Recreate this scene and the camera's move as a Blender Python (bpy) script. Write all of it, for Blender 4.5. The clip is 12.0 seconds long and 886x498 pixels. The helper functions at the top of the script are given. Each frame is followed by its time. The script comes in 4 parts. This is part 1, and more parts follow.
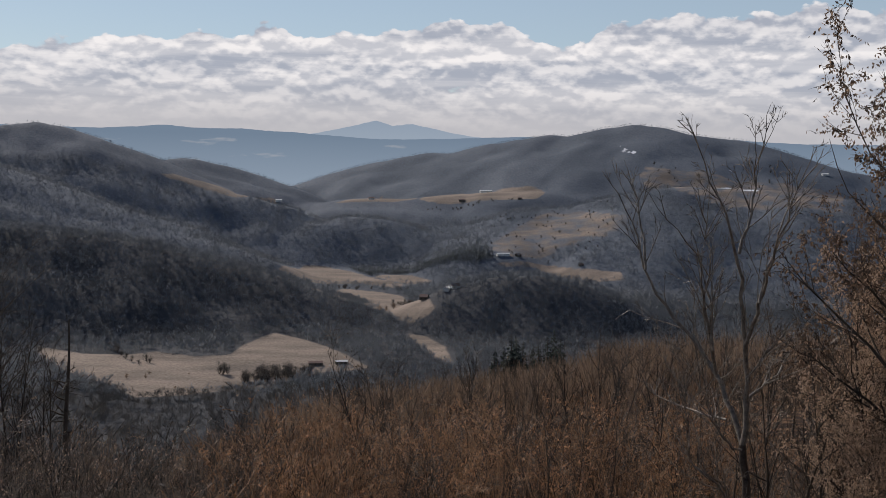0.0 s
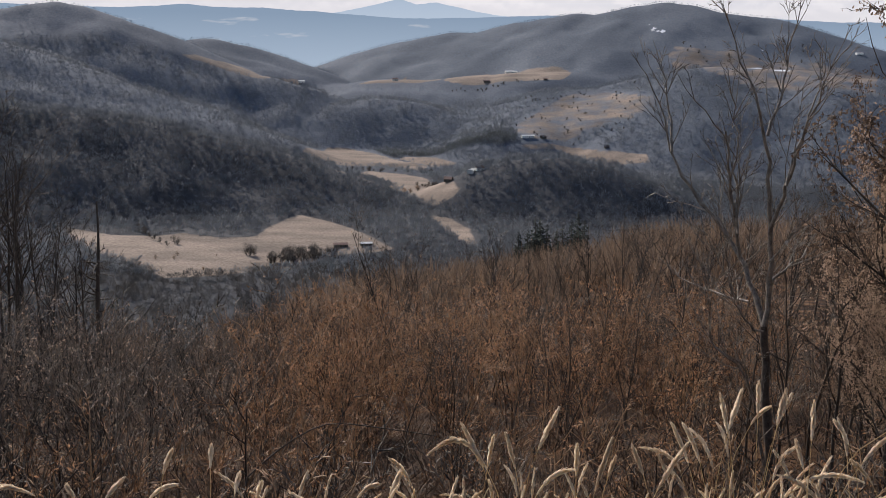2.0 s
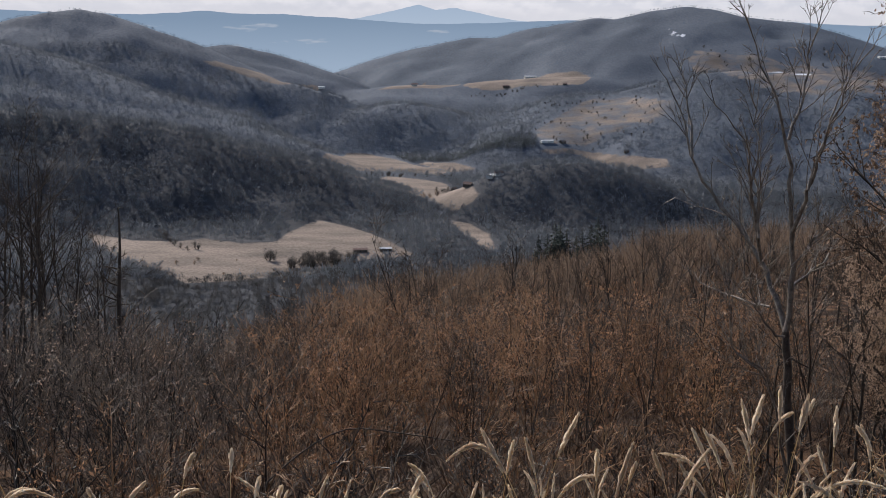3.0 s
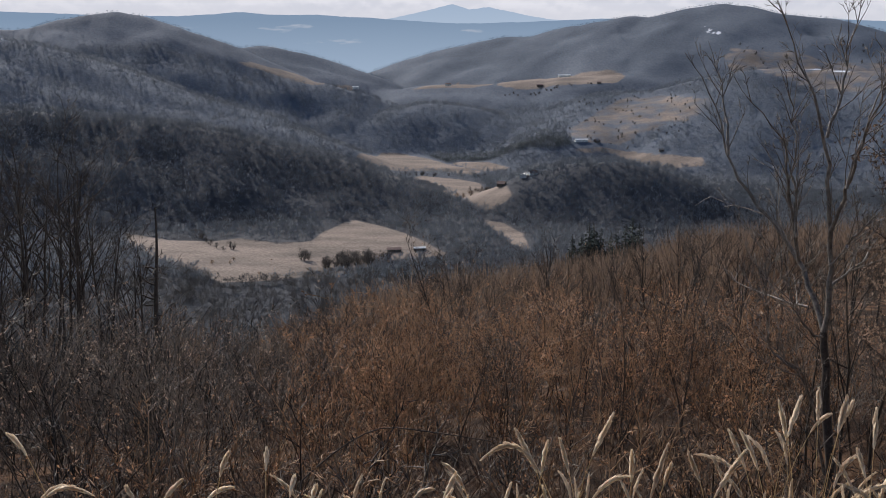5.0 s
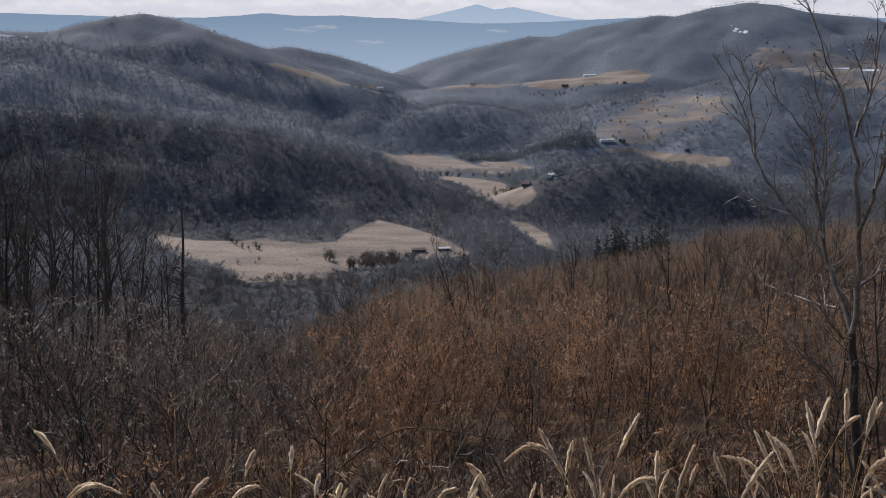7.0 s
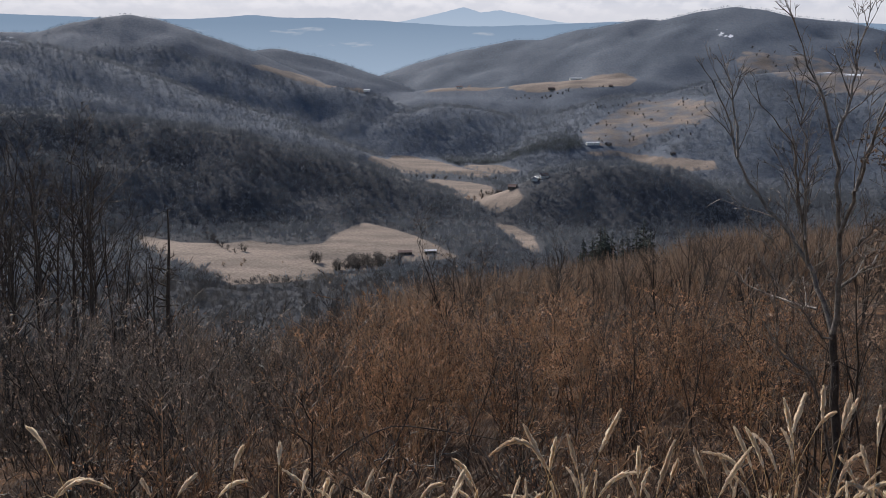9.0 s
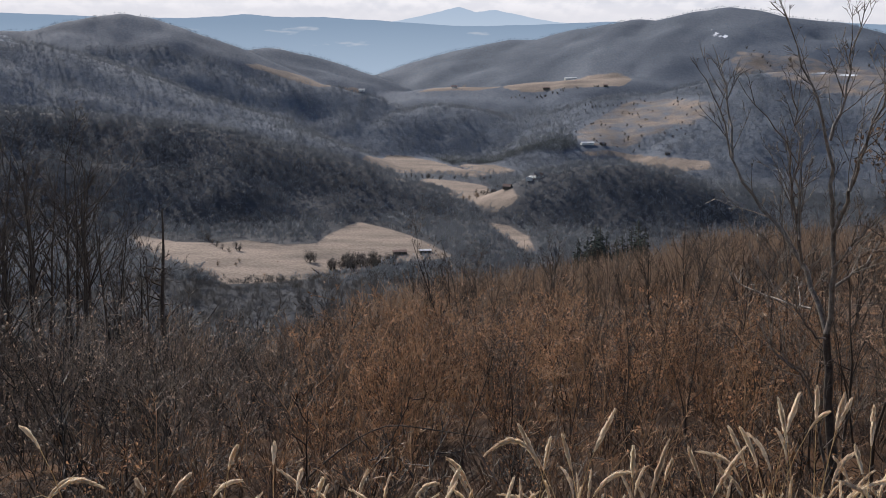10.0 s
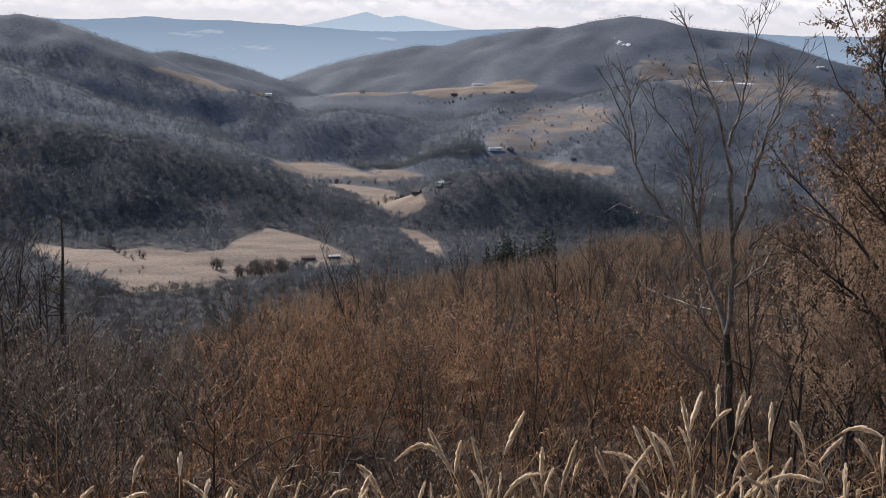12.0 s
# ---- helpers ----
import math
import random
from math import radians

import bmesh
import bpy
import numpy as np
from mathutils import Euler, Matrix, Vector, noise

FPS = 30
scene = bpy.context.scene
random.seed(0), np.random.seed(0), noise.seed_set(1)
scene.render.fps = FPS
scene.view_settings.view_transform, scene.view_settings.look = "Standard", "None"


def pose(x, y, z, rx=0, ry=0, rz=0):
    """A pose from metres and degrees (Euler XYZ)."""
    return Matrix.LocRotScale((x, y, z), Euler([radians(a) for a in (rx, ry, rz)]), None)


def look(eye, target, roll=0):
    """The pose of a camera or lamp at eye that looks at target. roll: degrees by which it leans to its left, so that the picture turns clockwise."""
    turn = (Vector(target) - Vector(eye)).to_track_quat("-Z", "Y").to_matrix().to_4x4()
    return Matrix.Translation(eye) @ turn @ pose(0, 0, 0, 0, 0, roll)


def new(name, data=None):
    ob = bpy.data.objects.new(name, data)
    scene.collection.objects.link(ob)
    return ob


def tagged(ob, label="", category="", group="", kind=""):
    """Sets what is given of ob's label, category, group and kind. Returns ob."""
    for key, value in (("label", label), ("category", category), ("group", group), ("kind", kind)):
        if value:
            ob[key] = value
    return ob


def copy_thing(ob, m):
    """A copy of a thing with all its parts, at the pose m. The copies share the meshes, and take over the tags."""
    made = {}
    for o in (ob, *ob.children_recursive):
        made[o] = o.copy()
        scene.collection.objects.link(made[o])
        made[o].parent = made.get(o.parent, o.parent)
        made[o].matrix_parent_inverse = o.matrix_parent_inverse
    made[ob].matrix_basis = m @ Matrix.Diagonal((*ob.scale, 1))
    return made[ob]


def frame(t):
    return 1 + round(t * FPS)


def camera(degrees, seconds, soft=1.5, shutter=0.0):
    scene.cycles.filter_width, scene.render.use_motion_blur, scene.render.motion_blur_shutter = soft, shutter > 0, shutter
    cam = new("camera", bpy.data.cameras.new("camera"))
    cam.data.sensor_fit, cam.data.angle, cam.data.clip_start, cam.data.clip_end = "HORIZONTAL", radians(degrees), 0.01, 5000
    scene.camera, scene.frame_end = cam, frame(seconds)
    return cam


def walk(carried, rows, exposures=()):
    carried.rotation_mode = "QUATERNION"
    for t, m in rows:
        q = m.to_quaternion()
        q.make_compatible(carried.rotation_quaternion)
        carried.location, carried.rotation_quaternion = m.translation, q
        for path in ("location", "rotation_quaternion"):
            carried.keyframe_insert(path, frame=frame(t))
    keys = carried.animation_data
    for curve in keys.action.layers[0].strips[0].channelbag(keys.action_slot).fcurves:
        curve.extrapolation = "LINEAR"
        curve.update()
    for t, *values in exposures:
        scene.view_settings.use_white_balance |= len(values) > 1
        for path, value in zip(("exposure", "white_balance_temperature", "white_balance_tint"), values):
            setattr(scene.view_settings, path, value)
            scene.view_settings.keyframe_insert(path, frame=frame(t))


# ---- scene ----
cam = camera(47.54, 12.0, soft=0.45)
PATH = [
    (0.0, pose(0.000, -0.000, 1.6, 84.48, -1.06, -5.54)),
    (0.5, pose(0.000, -0.000, 1.6, 81.35, -1.16, -4.84)),
    (1.0, pose(0.000, -0.000, 1.6, 78.33, -1.20, -4.89)),
    (1.5, pose(0.000, -0.000, 1.6, 77.44, -1.09, -4.60)),
    (2.0, pose(0.000, -0.000, 1.6, 77.76, -0.91, -4.17)),
    (2.5, pose(0.000, -0.000, 1.6, 77.97, -0.80, -3.61)),
    (3.0, pose(0.000, -0.000, 1.6, 78.04, -0.63, -3.10)),
    (5.0, pose(0.000, -0.000, 1.6, 78.00, -0.18, -1.23)),
    (5.5, pose(0.000, -0.000, 1.6, 78.00, -0.16, -0.80)),
    (6.0, pose(0.000, -0.000, 1.6, 78.00, -0.06, -0.33)),
    (6.5, pose(0.000, -0.000, 1.6, 78.00, 0.00, -0.00)),
    (7.0, pose(0.000, -0.000, 1.6, 78.01, 0.06, 0.15)),
    (9.0, pose(0.000, -0.080, 1.6, 78.16, -0.23, -0.59)),
    (9.5, pose(0.000, -0.080, 1.6, 78.24, -0.23, -0.66)),
    (10.0, pose(0.000, -0.080, 1.6, 78.14, -0.34, -0.87)),
    (10.5, pose(0.000, -0.080, 1.6, 78.11, -0.49, -1.48)),
    (11.0, pose(0.000, -0.080, 1.6, 78.18, -0.61, -2.47)),
    (11.5, pose(0.000, -0.080, 1.6, 78.30, -0.78, -3.99)),
    (12.0, pose(0.000, -0.080, 1.6, 78.50, -1.01, -6.01)),
]
walk(cam, PATH, exposures=[(0.0, -0.36, 6300, 12), (0.5, -0.2, 6400, 13), (0.9, 0.3, 6500, 14), (1.3, 0.34, 6500, 14), (2.0, 0.22, 6300, 13), (3.2, 0.07, 6050, 12), (5.0, 0.06, 6000, 12), (9.5, 0.08, 6100, 12), (10.3, 0.32, 6200, 12), (11.0, 0.28, 6200, 13), (12.0, 0.28, 6250, 13)])

# ---------- sky and sun ----------
SUN_AZ, SUN_EL = -30.0, 34.0   # degrees from +y to the right, and above the horizon


def link(tree, a, b):
    tree.links.new(a, b)


def build_sky():
    world = bpy.data.worlds.new("sky")
    scene.world = world
    world.use_nodes = True
    t = world.node_tree
    t.nodes.clear()

    def math_(op, a, b=None, c=None, clamp=False):
        n = t.nodes.new("ShaderNodeMath")
        n.operation, n.use_clamp = op, clamp
        for i, v in enumerate((a, b, c)):
            if v is None:
                continue
            if isinstance(v, (int, float)):
                n.inputs[i].default_value = v
            else:
                link(t, v, n.inputs[i])
        return n.outputs[0]

    def ramp(v, a, b, lo=0.0, hi=1.0):
        n = t.nodes.new("ShaderNodeMapRange")
        n.interpolation_type = "SMOOTHSTEP"
        link(t, v, n.inputs[0])
        for i, x in zip((1, 2, 3, 4), (a, b, lo, hi)):
            n.inputs[i].default_value = x
        return n.outputs[0]

    def mix(f, a, b):
        n = t.nodes.new("ShaderNodeMix")
        n.data_type = "RGBA"
        link(t, f, n.inputs[0])
        for i, v in ((6, a), (7, b)):
            if isinstance(v, tuple):
                n.inputs[i].default_value = (*v, 1)
            else:
                link(t, v, n.inputs[i])
        return n.outputs[2]

    coord = t.nodes.new("ShaderNodeTexCoord").outputs["Generated"]
    sep = t.nodes.new("ShaderNodeSeparateXYZ")
    link(t, coord, sep.inputs[0])
    el = math_("MULTIPLY", math_("ARCSINE", sep.outputs[2]), 57.296)      # degrees above the horizon
    az = math_("MULTIPLY", math_("ARCTAN2", sep.outputs[0], sep.outputs[1]), 57.296)

    def puffs(up, seed, sx, sy, rough=0.58, detail=7.0):
        v = t.nodes.new("ShaderNodeCombineXYZ")
        link(t, math_("MULTIPLY", az, sx), v.inputs[0])
        link(t, math_("MULTIPLY", math_("ADD", el, up), sy), v.inputs[1])
        v.inputs[2].default_value = seed
        n = t.nodes.new("ShaderNodeTexNoise")
        n.inputs["Scale"].default_value = 1.0
        n.inputs["Detail"].default_value = detail
        n.inputs["Roughness"].default_value = rough
        n.inputs["Distortion"].default_value = 0.15
        link(t, v.outputs[0], n.inputs["Vector"])
        return n.outputs[0]

    sky = t.nodes.new("ShaderNodeTexSky")
    sky.sky_type, sky.sun_disc = "NISHITA", False
    sky.sun_elevation, sky.sun_rotation = radians(SUN_EL), radians(SUN_AZ)
    sky.altitude, sky.air_density, sky.dust_density = 600, 1.0, 0.2
    sky.ozone_density = 2.0
    blue = t.nodes.new("ShaderNodeVectorMath")
    blue.operation = "SCALE"
    link(t, sky.outputs[0], blue.inputs[0])
    blue.inputs["Scale"].default_value = 0.095
    base = blue.outputs[0]

    # cumulus: rows with flat grey bases, a ragged top edge, and a few loose puffs above
    def billow(up, seed, sx, sy):
        """Round cauliflower heads."""
        v = t.nodes.new("ShaderNodeCombineXYZ")
        wob = math_("MULTIPLY", math_("SUBTRACT", puffs(up, seed + 5, sx * 0.8, sy * 0.8, 0.6, 4.0), 0.5), 0.9)
        link(t, math_("ADD", math_("MULTIPLY", az, sx), wob), v.inputs[0])
        link(t, math_("ADD", math_("MULTIPLY", math_("ADD", el, up), sy), wob), v.inputs[1])
        v.inputs[2].default_value = seed
        n = t.nodes.new("ShaderNodeTexVoronoi")
        n.feature = "SMOOTH_F1"
        n.inputs["Scale"].default_value = 1.0
        n.inputs["Smoothness"].default_value = 0.25
        n.inputs["Detail"].default_value = 2.0
        n.inputs["Roughness"].default_value = 0.55
        link(t, v.outputs[0], n.inputs["Vector"])
        return math_("SUBTRACT", 0.55, n.outputs["Distance"])

    def density(up):
        a = math_("MULTIPLY", math_("SUBTRACT", puffs(up, 0.0, 0.19, 0.46, 0.56, 7.0), 0.5), 1.3)
        b = math_("MULTIPLY", billow(up, 4.0, 0.55, 0.95), 0.36)
        return math_("ADD", a, b)

    top_wobble = math_("MULTIPLY", math_("SUBTRACT", puffs(40, 3.0, 0.13, 0.02, 0.55, 4.0), 0.5), 5.5)
    height = math_("SUBTRACT", math_("SUBTRACT", el, top_wobble), math_("MULTIPLY", az, 0.05))
    cover = math_("ADD", ramp(height, 5.4, 7.4, 0.60, -0.22), ramp(el, 14, 40, 0.0, -0.05))
    here = density(0.0)
    amount = ramp(math_("ADD", here, cover), 0.02, 0.13)
    lit = ramp(math_("SUBTRACT", here, density(0.36)), -0.14, 0.2)
    bases = ramp(puffs(0, 21.0, 0.06, 0.80, 0.55, 6.0), 0.42, 0.60)
    shade = math_("ADD", math_("MULTIPLY", lit, 0.72), math_("MULTIPLY", bases, 0.34), clamp=True)
    cloud = mix(shade, (0.50, 0.53, 0.60), (1.18, 1.12, 1.07))
    base = mix(ramp(el, 6, 32, 0.5, 0.0), base, (0.60, 0.69, 0.74))
    with_clouds = mix(math_("MULTIPLY", amount, 0.97), base, cloud)
    # pale air near the horizon
    veil = ramp(el, 0.8, 4.6, 0.94, 0.0)
    final = mix(veil, with_clouds, (0.66, 0.64, 0.645))
    back = t.nodes.new("ShaderNodeBackground")
    link(t, final, back.inputs[0])
    back.inputs[1].default_value = 1.0
    out = t.nodes.new("ShaderNodeOutputWorld")
    link(t, back.outputs[0], out.inputs[0])


build_sky()
sun = new("sun", bpy.data.lights.new("sun", "SUN"))
sun.data.energy, sun.data.angle, sun.data.color = 5.0, radians(0.6), (1.0, 0.91, 0.80)
sun.matrix_world = look((0, 0, 500), (-math.sin(radians(SUN_AZ)) * math.cos(radians(SUN_EL)), -math.cos(radians(SUN_AZ)) * math.cos(radians(SUN_EL)), 500 - math.sin(radians(SUN_EL))))


# ---------- materials ----------
def material(name, dark, light, size=1.0, rough=0.85, fine=8.0, bump=0.0, through_light=0.0, spread=0.0, gloss=0.25, crowns=False):
    """A two-colour surface with coarse and fine mottling; spread varies it from object to object and piece to piece;
    through_light lets light shine through thin leaves; crowns rounds the shading by the crown's own normals."""
    m = bpy.data.materials.new(name)
    m.use_nodes = True
    t = m.node_tree
    p = t.nodes["Principled BSDF"]
    p.inputs["Roughness"].default_value = rough
    p.inputs["Specular IOR Level"].default_value = gloss
    co = t.nodes.new("ShaderNodeTexCoord").outputs["Object"]
    total = None
    for s, w in ((size, 0.6), (size / fine, 0.4)):
        n = t.nodes.new("ShaderNodeTexNoise")
        n.inputs["Scale"].default_value = 1 / s
        n.inputs["Detail"].default_value = 4
        link(t, co, n.inputs["Vector"])
        k = t.nodes.new("ShaderNodeMath")
        k.operation = "MULTIPLY_ADD"
        link(t, n.outputs[0], k.inputs[0])
        k.inputs[1].default_value = w
        if total is None:
            k.inputs[2].default_value = 0
        else:
            link(t, total, k.inputs[2])
        total = k.outputs[0]
    if spread:
        for kind, sock in (("ShaderNodeObjectInfo", "Random"), ("ShaderNodeNewGeometry", "Random Per Island")):
            k = t.nodes.new("ShaderNodeMath")
            k.operation = "MULTIPLY_ADD"
            link(t, t.nodes.new(kind).outputs[sock], k.inputs[0])
            k.inputs[1].default_value = spread
            j = t.nodes.new("ShaderNodeMath")
            j.operation = "SUBTRACT"
            link(t, total, j.inputs[0])
            j.inputs[1].default_value = spread / 2
            link(t, j.outputs[0], k.inputs[2])
            total = k.outputs[0]
    r = t.nodes.new("ShaderNodeValToRGB")
    r.color_ramp.elements[0].position, r.color_ramp.elements[0].color = 0.3, (*dark, 1)
    r.color_ramp.elements[1].position, r.color_ramp.elements[1].color = 0.7, (*light, 1)
    link(t, total, r.inputs[0])
    link(t, r.outputs[0], p.inputs["Base Color"])
    if bump:
        b = t.nodes.new("ShaderNodeBump")
        b.inputs["Strength"].default_value = 0.6
        b.inputs["Distance"].default_value = bump
        link(t, total, b.inputs["Height"])
        link(t, b.outputs[0], p.inputs["Normal"])
    if crowns:
        own = t.nodes.new("ShaderNodeAttribute")
        own.attribute_name = "crown_normal"
        link(t, own.outputs["Vector"], p.inputs["Normal"])
    if through_light:
        tl = t.nodes.new("ShaderNodeBsdfTranslucent")
        link(t, r.outputs[0], tl.inputs[0])
        if crowns:
            link(t, own.outputs["Vector"], tl.inputs["Normal"])
        mx = t.nodes.new("ShaderNodeMixShader")
        mx.inputs[0].default_value = through_light
        link(t, p.outputs[0], mx.inputs[1])
        link(t, tl.outputs[0], mx.inputs[2])
        link(t, mx.outputs[0], t.nodes["Material Output"].inputs[0])
    return m


BARK = material("grey_bark", (0.02, 0.015, 0.011), (0.33, 0.27, 0.215), 0.06, 0.55, 5, 0.004, gloss=0.35)
BARK_OLD = material("dark_trunk_bark", (0.016, 0.011, 0.008), (0.12, 0.090, 0.070), 0.07, 0.6, 5, 0.006, gloss=0.3)
BARK_DARK = material("dark_bark", (0.016, 0.012, 0.009), (0.1, 0.077, 0.058), 0.2, 0.8, 6, 0.005, spread=0.3)
TWIG = material("red_brown_twig", (0.018, 0.009, 0.005), (0.42, 0.255, 0.135), 0.15, 0.55, 5, spread=0.6, gloss=0.3)
# Undergrowth twigs, darkened: shade of the gaps near the ground in their colour.
TWIG_SHADED = material("shaded_brushwood", (0.01, 0.006, 0.003), (0.13, 0.074, 0.038), 0.15, 0.7, 5, spread=0.6)
TWIG_GREY = material("grey_twig", (0.012, 0.009, 0.006), (0.185, 0.142, 0.104), 0.2, 0.55, 5, spread=0.6, gloss=0.3)
LEAF = material("dry_leaf", (0.145, 0.074, 0.038), (0.47, 0.265, 0.146), 0.5, 0.7, 6, through_light=0.6, spread=0.55)
LEAF_PALE = material("pale_dry_leaf", (0.13, 0.086, 0.058), (0.48, 0.345, 0.245), 0.5, 0.7, 6, through_light=0.6, spread=0.5)
STRAW = material("straw", (0.42, 0.31, 0.17), (0.76, 0.6, 0.38), 0.08, 0.7, 6, through_light=0.55, spread=0.3)
PLUME = material("grass_plume", (0.7, 0.57, 0.42), (0.95, 0.85, 0.69), 0.05, 0.8, 6, through_light=0.65, spread=0.3)
# Blue aerial haze is put into the base colours of these three woods.
WOODS_HAZED = material("hazed_bare_woods", (0.158, 0.181, 0.215), (0.258, 0.282, 0.318), 70, 0.9, 9, through_light=0.4, spread=0.2, crowns=True)
WOODS_DARK_HAZED = material("hazed_mixed_woods", (0.132, 0.155, 0.19), (0.215, 0.24, 0.278), 70, 0.9, 9, through_light=0.35, spread=0.26, crowns=True)
WOODS_FAR_HAZED = material("far_woods", (0.092, 0.122, 0.166), (0.15, 0.186, 0.238), 160, 0.9, 9, through_light=0.4, spread=0.16, crowns=True)
WOODS_NEAR = material("brown_woods", (0.036, 0.024, 0.016), (0.285, 0.198, 0.135), 25, 0.9, 7, through_light=0.3, spread=0.45)
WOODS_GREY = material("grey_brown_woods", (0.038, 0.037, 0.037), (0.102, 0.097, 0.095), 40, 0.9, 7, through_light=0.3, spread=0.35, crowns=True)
BUSH = material("grey_twigs_far", (0.10, 0.090, 0.080), (0.21, 0.188, 0.168), 3, 0.9, 7, through_light=0.3, spread=0.35)
FIR = material("fir_needles", (0.014, 0.023, 0.019), (0.040, 0.056, 0.044), 3, 0.8, 5, spread=0.3)
# Paler and bluer than the near firs: valley haze put into the colour.
CONIFER_HAZED = material("hazed_far_conifers", (0.078, 0.096, 0.110), (0.140, 0.160, 0.172), 30, 0.9, 6, through_light=0.2, spread=0.2, crowns=True)
PLASTER = material("white_plaster", (0.62, 0.60, 0.56), (0.80, 0.78, 0.74), 2.0, 0.85, 6)
ROOF = material("roof_tile", (0.16, 0.10, 0.08), (0.30, 0.20, 0.16), 1.5, 0.8, 5)
ROOF_PALE = material("pale_sheet_roof", (0.58, 0.57, 0.55), (0.8, 0.79, 0.77), 2.0, 0.8, 5)
DARK_WOOD = material("weathered_timber", (0.07, 0.055, 0.045), (0.17, 0.14, 0.11), 0.6, 0.85, 6)
GLASS = material("window_glass", (0.02, 0.025, 0.03), (0.05, 0.055, 0.06), 1.0, 0.1, 4)


def ground_material():
    """Leaf litter, dry meadow and old snow, by the ground's own cover values, with distance haze in the woodland
    colours.
    """
    m = bpy.data.materials.new("ground_cover")
    m.use_nodes = True
    t = m.node_tree
    p = t.nodes["Principled BSDF"]
    p.inputs["Roughness"].default_value = 0.95
    p.inputs["Specular IOR Level"].default_value = 0.1
    co = t.nodes.new("ShaderNodeTexCoord").outputs["Object"]

    def noise_(scale, detail=5, stretch=None):
        n = t.nodes.new("ShaderNodeTexNoise")
        n.inputs["Scale"].default_value = scale
        n.inputs["Detail"].default_value = detail
        v = co
        if stretch:
            mp = t.nodes.new("ShaderNodeMapping")
            mp.inputs["Scale"].default_value = stretch
            mp.inputs["Rotation"].default_value = (0, 0, 0.5)
            link(t, co, mp.inputs[0])
            v = mp.outputs[0]
        link(t, v, n.inputs["Vector"])
        return n.outputs[0]

    def ramp(v, *stops):
        r = t.nodes.new("ShaderNodeValToRGB")
        while len(r.color_ramp.elements) < len(stops):
            r.color_ramp.elements.new(0.5)
        for e, (pos, col) in zip(r.color_ramp.elements, stops):
            e.position, e.color = pos, (*col, 1)
        link(t, v, r.inputs[0])
        return r.outputs[0]

    def mix(f, a, b, blend="MIX"):
        n = t.nodes.new("ShaderNodeMix")
        n.data_type, n.blend_type = "RGBA", blend
        if isinstance(f, float):
            n.inputs[0].default_value = f
        else:
            link(t, f, n.inputs[0])
        link(t, a, n.inputs[6])
        link(t, b, n.inputs[7])
        return n.outputs[2]

    def cover(name, noise_out, soft):
        a = t.nodes.new("ShaderNodeAttribute")
        a.attribute_name = name
        s = t.nodes.new("ShaderNodeMath")
        s.operation = "MULTIPLY_ADD"
        link(t, noise_out, s.inputs[0])
        s.inputs[1].default_value = 0.9
        link(t, a.outputs["Fac"], s.inputs[2])
        r = t.nodes.new("ShaderNodeMapRange")
        link(t, s.outputs[0], r.inputs[0])
        r.inputs[1].default_value, r.inputs[2].default_value = 0.95 - soft, 0.95 + soft
        return r.outputs[0]

    litter = ramp(noise_(0.8, 8), (0.3, (0.013, 0.007, 0.004)), (0.5, (0.050, 0.027, 0.013)), (0.7, (0.16, 0.088, 0.044)))
    big = ramp(noise_(0.012, 5), (0.35, (0.75, 0.75, 0.78)), (0.65, (1.15, 1.1, 1.05)))
    litter = mix(1.0, litter, big, "MULTIPLY")
    # Both woodland ground colours carry haze blue, the second one more.
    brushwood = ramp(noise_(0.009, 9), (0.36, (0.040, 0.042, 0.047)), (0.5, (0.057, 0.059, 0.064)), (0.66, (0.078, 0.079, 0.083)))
    hazed_wood = ramp(noise_(0.0055, 9), (0.36, (0.088, 0.102, 0.124)), (0.5, (0.112, 0.127, 0.150)), (0.66, (0.140, 0.154, 0.176)))
    hatch = ramp(noise_(0.22, 4, (1.0, 0.35, 1.0)), (0.3, (0.82, 0.82, 0.84)), (0.7, (1.14, 1.14, 1.12)))
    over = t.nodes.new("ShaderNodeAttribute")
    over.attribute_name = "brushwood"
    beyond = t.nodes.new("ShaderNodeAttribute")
    beyond.attribute_name = "hazed_wood"
    woods = mix(1.0, mix(beyond.outputs["Fac"], brushwood, hazed_wood), hatch, "MULTIPLY")
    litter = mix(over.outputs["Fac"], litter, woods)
    grass = ramp(noise_(0.010, 9, (1.0, 2.6, 1.0)), (0.34, (0.152, 0.127, 0.107)), (0.5, (0.228, 0.186, 0.154)), (0.64, (0.295, 0.240, 0.198)))
    tufts = ramp(noise_(0.35, 6), (0.3, (0.72, 0.70, 0.68)), (0.7, (1.18, 1.16, 1.12)))
    grass = mix(1.0, grass, tufts, "MULTIPLY")
    snow = ramp(noise_(0.05, 6), (0.3, (0.55, 0.57, 0.60)), (0.7, (0.82, 0.83, 0.85)))
    col = mix(cover("meadow", noise_(0.028, 9), 0.13), litter, grass)
    col = mix(cover("snow", noise_(0.03, 8), 0.04), col, snow)
    link(t, col, p.inputs["Base Color"])
    b = t.nodes.new("ShaderNodeBump")
    b.inputs["Strength"].default_value = 0.7
    b.inputs["Distance"].default_value = 0.12
    link(t, noise_(5.0, 6), b.inputs["Height"])
    crowns = t.nodes.new("ShaderNodeBump")
    crowns.inputs["Distance"].default_value = 0.9
    link(t, over.outputs["Fac"], crowns.inputs["Strength"])
    link(t, noise_(0.16, 3), crowns.inputs["Height"])
    link(t, b.outputs[0], crowns.inputs["Normal"])
    link(t, crowns.outputs[0], p.inputs["Normal"])
    return m


